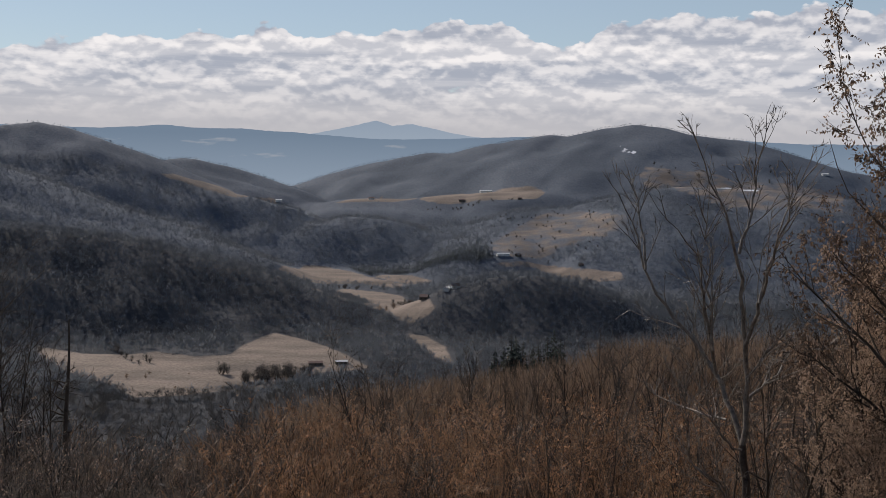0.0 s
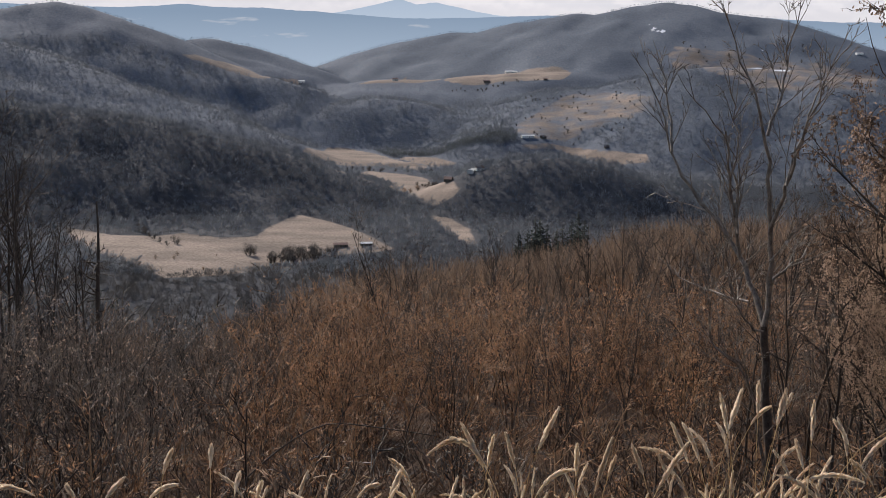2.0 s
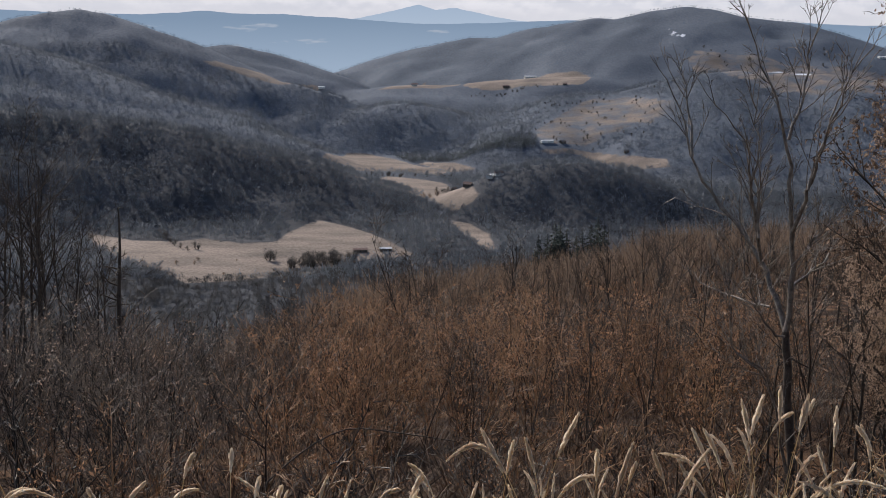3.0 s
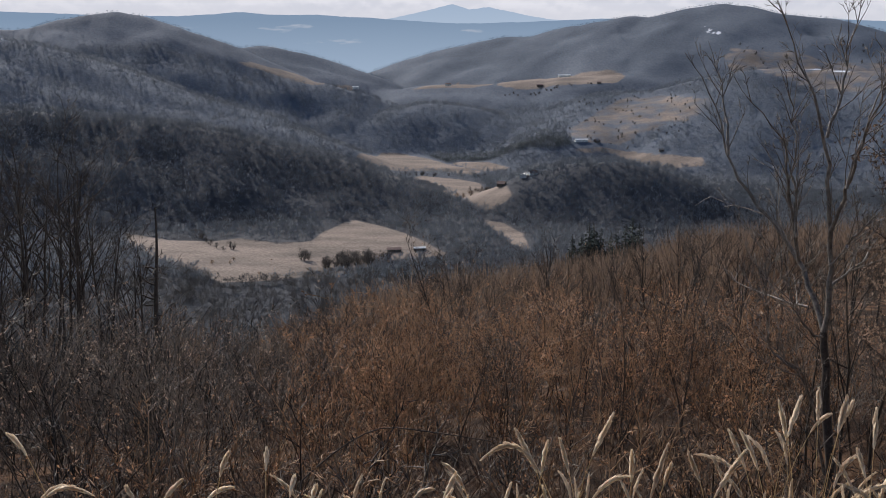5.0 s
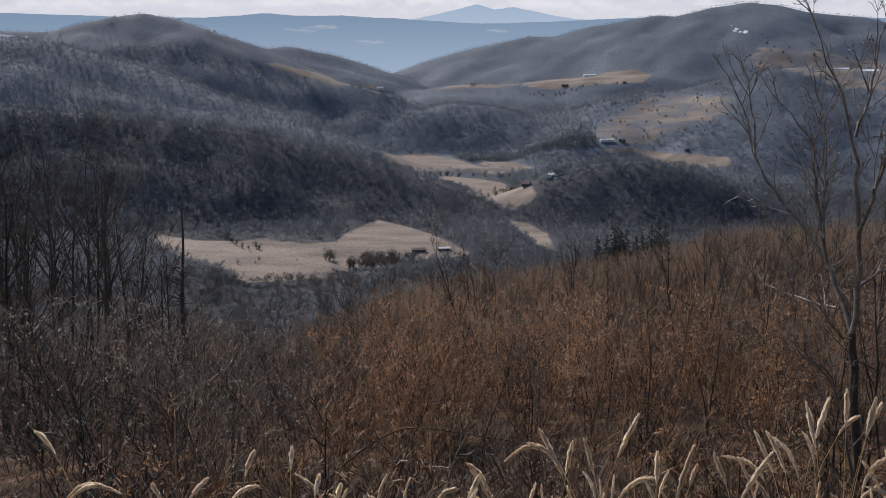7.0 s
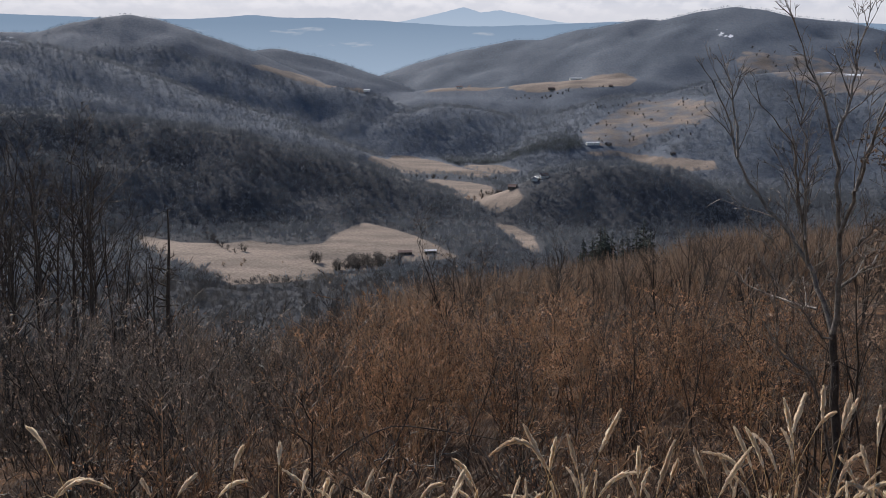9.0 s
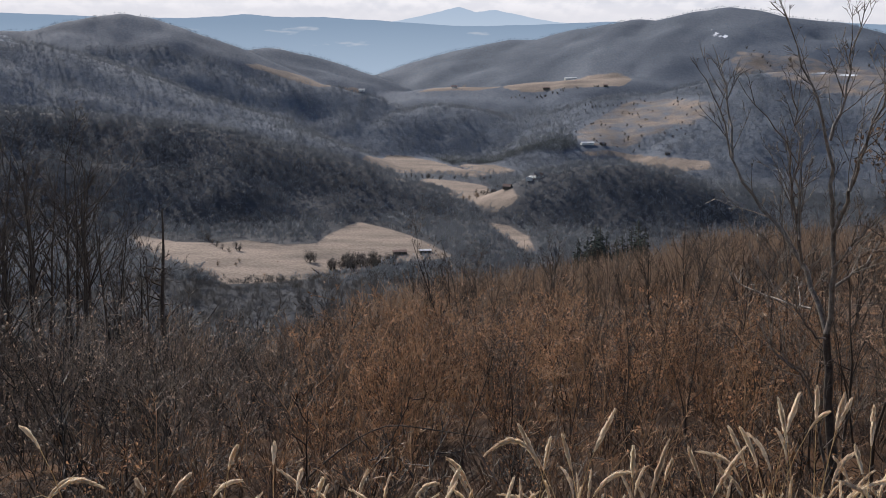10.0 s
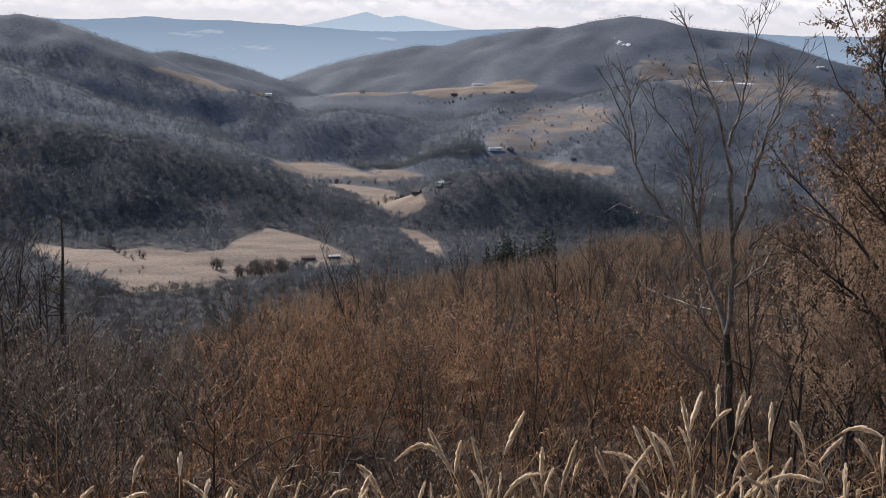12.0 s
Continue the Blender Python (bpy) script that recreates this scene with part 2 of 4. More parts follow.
def far_haze_material(name, low, high, patch, amount, z0, z1):
    """Blue air over far hills, put into a glowing colour: a plain backdrop of distance, with a few pale clearings."""
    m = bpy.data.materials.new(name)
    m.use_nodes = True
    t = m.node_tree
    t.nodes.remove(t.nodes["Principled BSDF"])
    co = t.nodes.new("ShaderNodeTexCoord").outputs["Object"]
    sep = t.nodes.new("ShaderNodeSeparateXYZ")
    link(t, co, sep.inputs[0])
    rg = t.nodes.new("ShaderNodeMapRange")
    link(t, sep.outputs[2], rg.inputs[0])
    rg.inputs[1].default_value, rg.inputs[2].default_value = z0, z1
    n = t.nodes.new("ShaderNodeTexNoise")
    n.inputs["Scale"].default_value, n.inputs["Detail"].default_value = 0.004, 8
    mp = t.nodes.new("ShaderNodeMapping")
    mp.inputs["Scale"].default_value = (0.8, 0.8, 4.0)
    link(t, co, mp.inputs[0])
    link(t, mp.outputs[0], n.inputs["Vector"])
    # Paler towards the foot: thicker haze put into the emission colour.
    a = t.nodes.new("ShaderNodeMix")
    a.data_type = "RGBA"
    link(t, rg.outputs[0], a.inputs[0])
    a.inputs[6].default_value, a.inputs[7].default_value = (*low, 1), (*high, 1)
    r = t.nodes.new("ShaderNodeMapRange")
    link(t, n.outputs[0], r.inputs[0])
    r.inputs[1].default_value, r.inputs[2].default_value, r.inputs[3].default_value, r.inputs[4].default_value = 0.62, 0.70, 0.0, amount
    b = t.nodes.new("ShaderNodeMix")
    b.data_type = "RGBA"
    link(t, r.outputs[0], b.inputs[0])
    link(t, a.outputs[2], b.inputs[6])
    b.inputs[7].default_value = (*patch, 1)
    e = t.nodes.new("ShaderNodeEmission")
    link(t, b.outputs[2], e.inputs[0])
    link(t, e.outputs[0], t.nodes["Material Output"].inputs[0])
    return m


# ---------- the lie of the land (metres; the viewer stands at the origin and looks along +y) ----------
def smooth(a, b, v):
    t = np.clip((v - a) / (b - a), 0, 1)
    return t * t * (3 - 2 * t)


def wave(x, y, size, seed=0):
    """Cheap, smooth, uneven relief between about -1 and 1."""
    out = np.zeros_like(np.asarray(x, float))
    rng = np.random.RandomState(seed)
    for k in range(7):
        a, p, s = rng.uniform(0, 6.28), rng.uniform(0, 6.28), size * rng.uniform(0.6, 1.6)
        out += np.sin((x * np.cos(a) + y * np.sin(a)) / s * 6.28 + p + 1.3 * np.sin((y * np.cos(a) - x * np.sin(a)) / s * 3.7 + 2 * p))
    return out / 4


# crest lines (x, y, z), the half width of the rounded top, the slope of the sides and how far out they reach that slope
RIDGES = {
    "left_hill": ([(-1351, 2104, -3), (-1078, 2256, 15), (-910, 2329, 10), (-853, 2350, 18), (-806, 2366, 35), (-759, 2382, 45), (-705, 2399, 52), (-669, 2409, 46), (-627, 2420, 28), (-565, 2435, 10), (-528, 2444, -7), (-486, 2432, -30), (-443, 2410, -47), (-384, 2369, -68), (-314, 2329, -86), (-235, 2308, -104), (-157, 2295, -123)], 20, 0.42, 600),
    "second_hill": ([(-682, 2612, -71), (-544, 2645, -40), (-473, 2658, -34), (-416, 2668, -27), (-360, 2686, -39), (-320, 2721, -60), (-265, 2767, -85), (-208, 2812, -115), (-148, 2846, -142)], 50, 0.36, 500),
    "left_spur": ([(-1104, 1880, 5), (-839, 1979, -7), (-784, 2002, -17), (-717, 1995, -37), (-647, 1977, -63), (-577, 1957, -84), (-476, 1932, -109), (-397, 1909, -134)], 50, 0.34, 400),
    "big_mountain": ([(-241, 3512, -189), (-140, 3447, -144), (-63, 3399, -113), (31, 3370, -71), (141, 3337, -31), (230, 3302, -13), (281, 3268, -2), (375, 3228, -5), (400, 3215, 7), (481, 3174, 31), (560, 3130, 45), (638, 3095, 60), (683, 3065, 57), (756, 3027, 70), (812, 2992, 85), (872, 2975, 94), (917, 2961, 89), (977, 2942, 71), (1137, 2884, 53), (1218, 2829, 22), (1305, 2756, -9), (1413, 2703, -35), (1538, 2518, -70)], 35, 0.36, 800),
    "plateau": ([(-146, 2536, -138), (-40, 2540, -133), (58, 2539, -119), (150, 2536, -119), (248, 2528, -111), (303, 2522, -104), (399, 2509, -96), (479, 2494, -93), (559, 2478, -103), (637, 2459, -115)], 110, 0.3, 600),
    "mid_hill": ([(-211, 2049, -231), (-157, 2094, -199), (-100, 2138, -178), (-41, 2200, -159), (21, 2250, -147), (83, 2228, -151), (142, 2175, -172), (197, 2111, -195), (247, 2035, -216)], 50, 0.4, 230),
    "right_slope": ([(300, 1900, -186), (430, 2230, -126), (610, 2240, -108), (763, 2170, -66), (915, 2110, -68), (1086, 2028, -86)], 90, 0.3, 500),
    "knoll": ([(184, 1367, -177), (220, 1361, -169), (257, 1355, -166), (294, 1347, -171), (323, 1341, -181), (360, 1331, -197), (389, 1323, -212), (417, 1314, -228)], 32, 0.5, 260),
    "left_slope": ([(-990, 1406, -75), (-784, 1452, -93), (-618, 1476, -105), (-558, 1489, -110), (-478, 1496, -117), (-427, 1490, -123), (-370, 1495, -129), (-321, 1496, -138), (-269, 1486, -150), (-227, 1483, -158), (-176, 1469, -169), (-134, 1459, -180), (-100, 1442, -191), (-43, 1414, -206), (5, 1385, -221), (51, 1349, -236), (80, 1318, -250), (102, 1286, -263)], 45, 0.38, 280),
    "left_back": ([(-966, 1706, -88), (-757, 1764, -105), (-622, 1795, -112), (-531, 1824, -119), (-451, 1825, -133), (-379, 1821, -145), (-329, 1821, -155), (-277, 1809, -166), (-235, 1800, -178), (-199, 1789, -193), (-164, 1782, -214)], 50, 0.33, 350),
}


def land(x, y):
    """The height of the ground."""
    x, y = np.asarray(x, float), np.asarray(y, float)
    r = np.hypot(x, y)
    az = np.degrees(np.arctan2(x, y))
    stack = [np.full_like(r, -231.0) + 3.0 * wave(x, y, 420, 3) + 60 * smooth(2900, 4700, r)]
    for pts, wide, side, reach in RIDGES.values():
        best, drop = np.full_like(r, -999.0), np.full_like(r, 1e6)
        for (ax, ay, a_z), (bx, by, b_z) in zip(pts, pts[1:]):
            dx, dy = bx - ax, by - ay
            t = np.clip(((x - ax) * dx + (y - ay) * dy) / (dx * dx + dy * dy), 0, 1)
            d = np.hypot(x - ax - t * dx, y - ay - t * dy)
            drop = np.minimum(drop, d)
            best = np.maximum(best, a_z + t * (b_z - a_z) - side * (0.75 * (np.sqrt(d * d + wide * wide) - wide) + 0.25 * d * d / reach))
        stack.append(best + (9.0 * (np.minimum(wave(x, y, 260, len(stack)), 0.9) - 0.9) + 2.0 * wave(x, y, 95, 20 + len(stack))) * smooth(25, 140, drop) + 0.6 * wave(x, y, 75, 40 + len(stack)))
    # the hill that the viewer stands on
    s = 0.325 - 0.075 * smooth(-12, 8, az) - 0.05 * smooth(8, 24, az)
    s = np.where(np.abs(az) > 60, s * (1 - smooth(60, 120, np.abs(az))) - 0.03 * smooth(60, 120, np.abs(az)), s)
    edge = 95 + 175 * smooth(-12, 12, az) - 70 * smooth(14, 24, az)
    over = np.log1p(np.exp(np.clip((r - edge) / 18, -30, 30))) * 18
    over = np.where(r - edge > 500, r - edge, over)
    own = -s * r - (0.31 - s) * 18 * (1 - np.exp(-r / 18)) * (np.abs(az) < 90) - 0.24 * over + 1.2 * wave(x, y, 60, 9) * smooth(15, 60, r) + 0.10 * wave(x, y, 5, 12) * smooth(2, 5, r)
    own = np.where(np.abs(az) > 100, np.maximum(own, -60), own)
    own = own * smooth(0.2, 2.6, r)
    stack.append(own)
    m = np.max(stack, 0)
    soft = np.clip(r / 90, 0.02, 4.0)
    return m + soft * np.log(sum(np.exp(np.clip((h - m) / soft, -40, 0)) for h in stack)) - soft * 0.05


def spot(x, y):
    return float(land(np.array([x]), np.array([y]))[0])


# ---------- mesh helpers ----------
class Soup:
    """Points and faces for one mesh, gathered fast."""

    def __init__(self):
        self.v, self.f, self.n = [], [], 0

    def add(self, verts, faces):
        self.v.append(np.asarray(verts, float))
        self.f.extend([tuple(i + self.n for i in f) for f in faces])
        self.n += len(verts)

    def tube(self, pts, radii, sides=4):
        pts, rows = np.asarray(pts, float), []
        d = np.gradient(pts, axis=0)
        d /= np.linalg.norm(d, axis=1)[:, None] + 1e-9
        ref = np.array([0.31, 0.17, 0.93]) if abs(d[0][2]) < 0.8 else np.array([0.9, 0.4, 0.1])
        ang = np.arange(sides) * 2 * math.pi / sides
        for p, w, r in zip(pts, d, radii):
            a = np.cross(w, ref)
            a /= np.linalg.norm(a) + 1e-9
            b = np.cross(w, a)
            rows.append(p + r * (np.cos(ang)[:, None] * a + np.sin(ang)[:, None] * b))
        faces = []
        for i in range(len(pts) - 1):
            for k in range(sides):
                j = (k + 1) % sides
                faces.append((i * sides + k, i * sides + j, (i + 1) * sides + j, (i + 1) * sides + k))
        self.add(np.concatenate(rows), faces)

    def leaf(self, p, along, size, rng, wide=0.45):
        along = np.asarray(along, float) / (np.linalg.norm(along) + 1e-9)
        side = np.cross(along, rng.normal(size=3))
        side /= np.linalg.norm(side) + 1e-9
        fold = np.cross(along, side) * size * 0.15
        p = np.asarray(p, float)
        self.add([p, p + along * size * 0.5 + side * size * wide * 0.5 + fold, p + along * size, p + along * size * 0.5 - side * size * wide * 0.5 + fold],
                 [(0, 1, 2), (0, 2, 3)])

    def mesh(self, name, mat, flat=False):
        me = bpy.data.meshes.new(name)
        if self.n:
            me.from_pydata(np.concatenate(self.v).tolist(), [], self.f)
        me.materials.append(mat)
        if not flat:
            me.polygons.foreach_set("use_smooth", np.ones(len(me.polygons), bool))
        me.update()
        return me


def fast_mesh(name, verts, tris, mat):
    """A mesh straight from arrays of points and triangles."""
    me = bpy.data.meshes.new(name)
    verts, tris = np.asarray(verts, np.float32), np.asarray(tris, np.int32)
    me.vertices.add(len(verts))
    me.vertices.foreach_set("co", verts.ravel())
    me.loops.add(tris.size)
    me.loops.foreach_set("vertex_index", tris.ravel())
    me.polygons.add(len(tris))
    me.polygons.foreach_set("loop_start", np.arange(0, tris.size, 3, dtype=np.int32))
    me.materials.append(mat)
    me.update(calc_edges=True)
    return me


def part(name, mesh, parent, label=""):
    ob = new(name, mesh)
    ob.parent = parent
    return tagged(ob, label) if label else ob


# ---------- the ground: one sheet from the viewer's feet to the horizon ----------
FIELDS = {
    "valley_meadow": [(-355, 1188), (-290, 1143), (-243, 1138), (-215, 1162), (-166, 1139), (-130, 1144), (-119, 1195), (-96, 1261), (-86, 1271), (-52, 1239), (-16, 1182), (17, 1102), (35, 1068), (-20, 1059), (-50, 1030), (-90, 984), (-119, 966), (-149, 944), (-191, 933), (-216, 975), (-259, 1016), (-316, 1095)],
    "upper_meadow": [(-115, 1468), (-112, 1753), (-82, 1982), (-32, 1992), (18, 1926), (58, 1816), (105, 1750), (93, 1705), (26, 1759), (-73, 1747)],
    "upper_meadow_east": [(54, 1850), (71, 1888), (111, 1857), (147, 1772), (159, 1741), (115, 1750)],
    "middle_meadow": [(-48, 1439), (-3, 1699), (62, 1646), (96, 1599), (97, 1536), (118, 1331), (122, 1315), (113, 1305), (94, 1299), (73, 1330), (53, 1417), (14, 1554)],
    "lower_meadow": [(77, 1272), (104, 1245), (120, 1186), (122, 1084), (110, 1085), (98, 1133), (88, 1210)],
    "plateau_field": [(182, 2488), (281, 2718), (387, 2618), (506, 2561), (495, 2456), (459, 2386), (380, 2390), (305, 2422), (226, 2442)],
    "plateau_strip": [(-47, 2506), (51, 2531), (98, 2860), (183, 2510), (134, 2494), (36, 2479)],
    "pasture": [(280, 1947), (354, 2066), (446, 2185), (511, 2153), (576, 2002), (556, 1944), (458, 1918), (399, 1886), (297, 1846)],
    "terrace": [(262, 1814), (316, 1833), (391, 1845), (427, 1776), (494, 1746), (490, 1711), (422, 1709), (400, 1743), (355, 1819)],
    "high_pasture": [(757, 2578), (852, 2589), (939, 2549), (1113, 2524), (1266, 2460), (985, 1905), (855, 1950), (768, 2041), (717, 2130)],
    "ridge_strip": [(-422, 2297), (-352, 2332), (-281, 2381), (-183, 2470), (-153, 2472), (-220, 2284), (-308, 2286), (-383, 2285)],
}
SNOW = {
    "peak_snow": [(761, 2804), (789, 2728), (799, 2697), (776, 2657), (765, 2691), (723, 2687), (763, 2739)],
    "left_snow": [(-1003, 2252), (-928, 2277), (-877, 2246), (-784, 1986), (-840, 1979), (-994, 2229)],
    "slope_snow": [(916, 2481), (987, 2450), (888, 2075), (842, 2088), (922, 2459)],
    "far_snow": [(980, 2605), (1041, 2594), (1020, 2576), (960, 2570)],
}


def inside(x, y, poly):
    """Signed distance to a polygon's edge, in metres, positive inside."""
    best, odd = np.full(x.shape, 1e9), np.zeros(x.shape, bool)
    for (ax, ay), (bx, by) in zip(poly, poly[1:] + poly[:1]):
        dx, dy = bx - ax, by - ay
        t = np.clip(((x - ax) * dx + (y - ay) * dy) / (dx * dx + dy * dy), 0, 1)
        best = np.minimum(best, np.hypot(x - ax - t * dx, y - ay - t * dy))
        if dy:
            odd ^= ((ay > y) != (by > y)) & (x < (y - ay) / dy * dx + ax)
    return np.where(odd, best, -best)


def meadow(x, y):
    return np.max([inside(x, y, p) for p in FIELDS.values()], 0)


def sward(x, y):
    """How much of the ground is dry grass; the pastures are half overgrown."""
    return np.max([np.clip(0.5 + inside(x, y, p) / 14, 0, 0.52 if "pasture" in k else 1.0) for k, p in FIELDS.items()], 0)


def build_ground():
    az = np.radians(np.concatenate([np.arange(-33, 40, 0.24), np.arange(40, 327, 3.5)]))
    r = [0.0]
    step = 0.4
    while r[-1] < 4930:
        d = r[-1]
        g = 0.06 if d < 30 else 0.03 if d < 600 else 0.009 if d < 2600 else 0.016
        r.append(d + max(step, d * g))
    r = np.array(r[1:])
    A, R = np.meshgrid(az, r)
    x, y = R * np.sin(A), R * np.cos(A)
    z = land(x, y)
    n, m = len(r), len(az)
    idx = np.arange(n * m).reshape(n, m)
    nxt = np.roll(idx, -1, 1)
    a, b, c, d = idx[:-1], nxt[:-1], nxt[1:], idx[1:]
    tris = np.concatenate([np.stack([a, c, b], -1).reshape(-1, 3), np.stack([a, d, c], -1).reshape(-1, 3)])
    centre = np.stack([np.full(m, n * m), idx[0], nxt[0]], -1)
    verts = np.concatenate([np.stack([x, y, z], -1).reshape(-1, 3), [[0, 0, spot(0, 0)]]])
    me = fast_mesh("ground", verts, np.concatenate([tris, centre]), ground_material())
    me.polygons.foreach_set("use_smooth", np.ones(len(me.polygons), bool))
    gx, gy = verts[:, 0], verts[:, 1]
    near = 1 - smooth(4.5, 6.5, np.hypot(gx, gy))
    # Rises with distance: ground goes over to the grey, slightly haze-blue brushwood.
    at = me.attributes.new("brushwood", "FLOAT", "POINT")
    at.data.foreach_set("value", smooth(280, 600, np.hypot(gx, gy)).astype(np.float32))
    # Rises with distance again: painted haze makes the ground paler and bluer.
    at = me.attributes.new("hazed_wood", "FLOAT", "POINT")
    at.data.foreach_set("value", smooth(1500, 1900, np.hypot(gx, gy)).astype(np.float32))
    at = me.attributes.new("meadow", "FLOAT", "POINT")
    at.data.foreach_set("value", np.maximum(sward(gx, gy), near * 0.75).astype(np.float32))
    at = me.attributes.new("snow", "FLOAT", "POINT")
    at.data.foreach_set("value", np.clip(0.38 + np.max([inside(gx, gy, p) for p in SNOW.values()], 0) / 40, 0, 0.56).astype(np.float32))
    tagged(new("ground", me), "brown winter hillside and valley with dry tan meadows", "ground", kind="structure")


build_ground()


# ---------- far ranges, blue with distance ----------
def far_range(name, crest, depth, mat, label, foot=-160.0):
    """A range of hills from its crest points: rounded front and back slopes with folds."""
    pts = np.array(crest, float)
    s = np.concatenate([[0], np.cumsum(np.hypot(*np.diff(pts[:, :2], axis=0).T))])
    u = np.linspace(0, s[-1], 420)
    line = np.stack([np.interp(u, s, pts[:, k]) for k in range(3)], -1)
    ker = np.hanning(9)
    line[4:-4, 2] = np.convolve(line[:, 2], ker / ker.sum(), "valid")
    line[:, 2] += 1.6 * wave(u, u * 0, 130, 5) + 0.8 * wave(u, u * 0, 40, 6)
    rows = []
    out = line[:, :2] / np.linalg.norm(line[:, :2], axis=1)[:, None]
    for k in np.linspace(-1, 1, 25):
        h = foot + (line[:, 2] - foot) * (1 - abs(k) ** 1.4) + 6 * np.sin(math.pi * abs(k)) * wave(u, u * 0 + k * 300, 260, 8)
        rows.append(np.column_stack([line[:, :2] + out * depth * k, h]))
    n, m = len(rows), len(u)
    idx = np.arange(n * m).reshape(n, m)
    a, b, c, d = idx[:-1, :-1], idx[:-1, 1:], idx[1:, 1:], idx[1:, :-1]
    me = fast_mesh(name, np.concatenate(rows), np.concatenate([np.stack([a, b, c], -1).reshape(-1, 3), np.stack([a, c, d], -1).reshape(-1, 3)]), mat)
    me.polygons.foreach_set("use_smooth", np.ones(len(me.polygons), bool))
    tagged(new(name, me), label, "backdrop", kind="structure")


RANGE_NEAR = far_haze_material("blue_range", (0.34, 0.415, 0.50), (0.215, 0.285, 0.37), (0.50, 0.51, 0.53), 0.75, -150, 60)
RANGE_FAR = far_haze_material("pale_range", (0.44, 0.51, 0.58), (0.355, 0.43, 0.52), (0.54, 0.58, 0.62), 0.5, -20, 140)
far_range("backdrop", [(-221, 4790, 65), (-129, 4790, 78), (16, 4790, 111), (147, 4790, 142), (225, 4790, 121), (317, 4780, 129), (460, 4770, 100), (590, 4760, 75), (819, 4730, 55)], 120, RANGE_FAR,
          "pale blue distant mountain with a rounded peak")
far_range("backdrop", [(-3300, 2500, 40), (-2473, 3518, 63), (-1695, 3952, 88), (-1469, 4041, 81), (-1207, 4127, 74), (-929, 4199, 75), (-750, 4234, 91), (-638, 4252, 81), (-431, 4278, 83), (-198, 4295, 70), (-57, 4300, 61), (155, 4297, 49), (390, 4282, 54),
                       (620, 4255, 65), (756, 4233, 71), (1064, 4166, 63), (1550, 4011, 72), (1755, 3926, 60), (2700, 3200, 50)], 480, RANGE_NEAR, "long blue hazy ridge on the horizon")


# ---------- bare woods on the far hills: upright slivers, many to a tree ----------
def brush(name, x, y, tall, mat, label, strokes=12, spread_=0.38, seed=1, category="woods", stroke_w=0.06, fork=1.0):
    """Bare trees as fans of upright slivers, standing at (x, y) on the ground."""
    rng = np.random.RandomState(seed)
    n = len(x)
    z = land(x, y)
    base = np.stack([x, y, z], -1)[:, None, :]
    h = tall[:, None]
    a = rng.uniform(0, 6.283, (n, strokes))
    lean = np.sqrt(rng.uniform(0, 1, (n, strokes))) * spread_
    top = np.stack([np.cos(a) * lean * h, np.sin(a) * lean * h, h * rng.uniform(0.55, 1.0, (n, strokes)) * np.sqrt(1 - 0.6 * np.minimum(lean, 1) ** 2)], -1)
    start = np.where(np.arange(strokes) == 0, 0.0, rng.uniform(0.0, 0.62, (n, strokes)) * fork)
    low = np.stack([0 * a, 0 * a, start * top[..., 2]], -1) + top * np.array([0.12, 0.12, 0.0])
    w = rng.uniform(0.5, 1.3, (n, strokes)) * h * stroke_w
    b = rng.uniform(0, 6.283, (n, strokes))
    side = np.stack([np.cos(b) * w, np.sin(b) * w, rng.uniform(-0.3, 0.3, (n, strokes)) * w], -1)
    v = np.stack([base + low - side * 0.5, base + low * 0.5 + top * 0.5 + side * 0.6, base + top], 2).reshape(-1, 3)
    me = fast_mesh(name, v, np.arange(len(v)).reshape(-1, 3), mat)
    return tagged(new(name, me), label, category, kind="stuff")


def crowned(name, x, y, tall, mat, label, sprays=12, wide=0.36, spray=0.34, thick=0.05, seed=1, category="woods"):
    """Far leafless trees: each one a stem and a round crown of slim branch sprays that fan out and up from it."""
    rng = np.random.RandomState(seed)
    n = len(x)
    z = land(x, y)
    slope = np.stack([land(x - 6, y) - land(x + 6, y), land(x, y - 6) - land(x, y + 6), np.full(n, 12.0)], -1)
    slope /= np.linalg.norm(slope, axis=1)[:, None]
    h = tall[:, None, None]
    d = rng.normal(size=(n, sprays, 3))
    d /= np.linalg.norm(d, axis=2)[..., None]
    d[..., 2] = np.abs(d[..., 2]) * 1.2 - 0.2
    reach = rng.uniform(0.35, 0.9, (n, sprays, 1))
    c = np.stack([x, y, z], -1)[:, None, :] + h * (d * reach * np.array([wide, wide, 0.5]) + np.array([0, 0, 0.44]))
    way = d * 1.0 + np.array([0, 0, 0.55]) + rng.normal(size=d.shape) * 0.3
    side = np.cross(way, rng.normal(size=d.shape))
    side /= np.linalg.norm(side, axis=2)[..., None] + 1e-9
    way *= h * spray * rng.uniform(0.5, 1.0, (n, sprays, 1))
    side *= h * thick * rng.uniform(0.6, 1.3, (n, sprays, 1))
    v = np.stack([c - way * 0.4 - side * 0.4, c + way * 0.1 + side, c + way * 0.6], 2)
    own = d * 0.28 + slope[:, None, :] * 0.8 + np.array([0, 0, 0.45])
    own[:, 0] = slope + np.array([0, 0, 0.3])
    foot = np.stack([x, y, z], -1)
    out = np.stack([np.full(n, 0.03), np.zeros(n), np.zeros(n)], -1) * tall[:, None]
    v[:, 0] = np.stack([foot - out * 0.5, foot + out * 0.5, foot + np.array([0, 0, 0.8]) * tall[:, None]], 1)
    own /= np.linalg.norm(own, axis=2)[..., None]
    v = v.reshape(-1, 3)
    me = fast_mesh(name, v, np.arange(len(v)).reshape(-1, 3), mat)
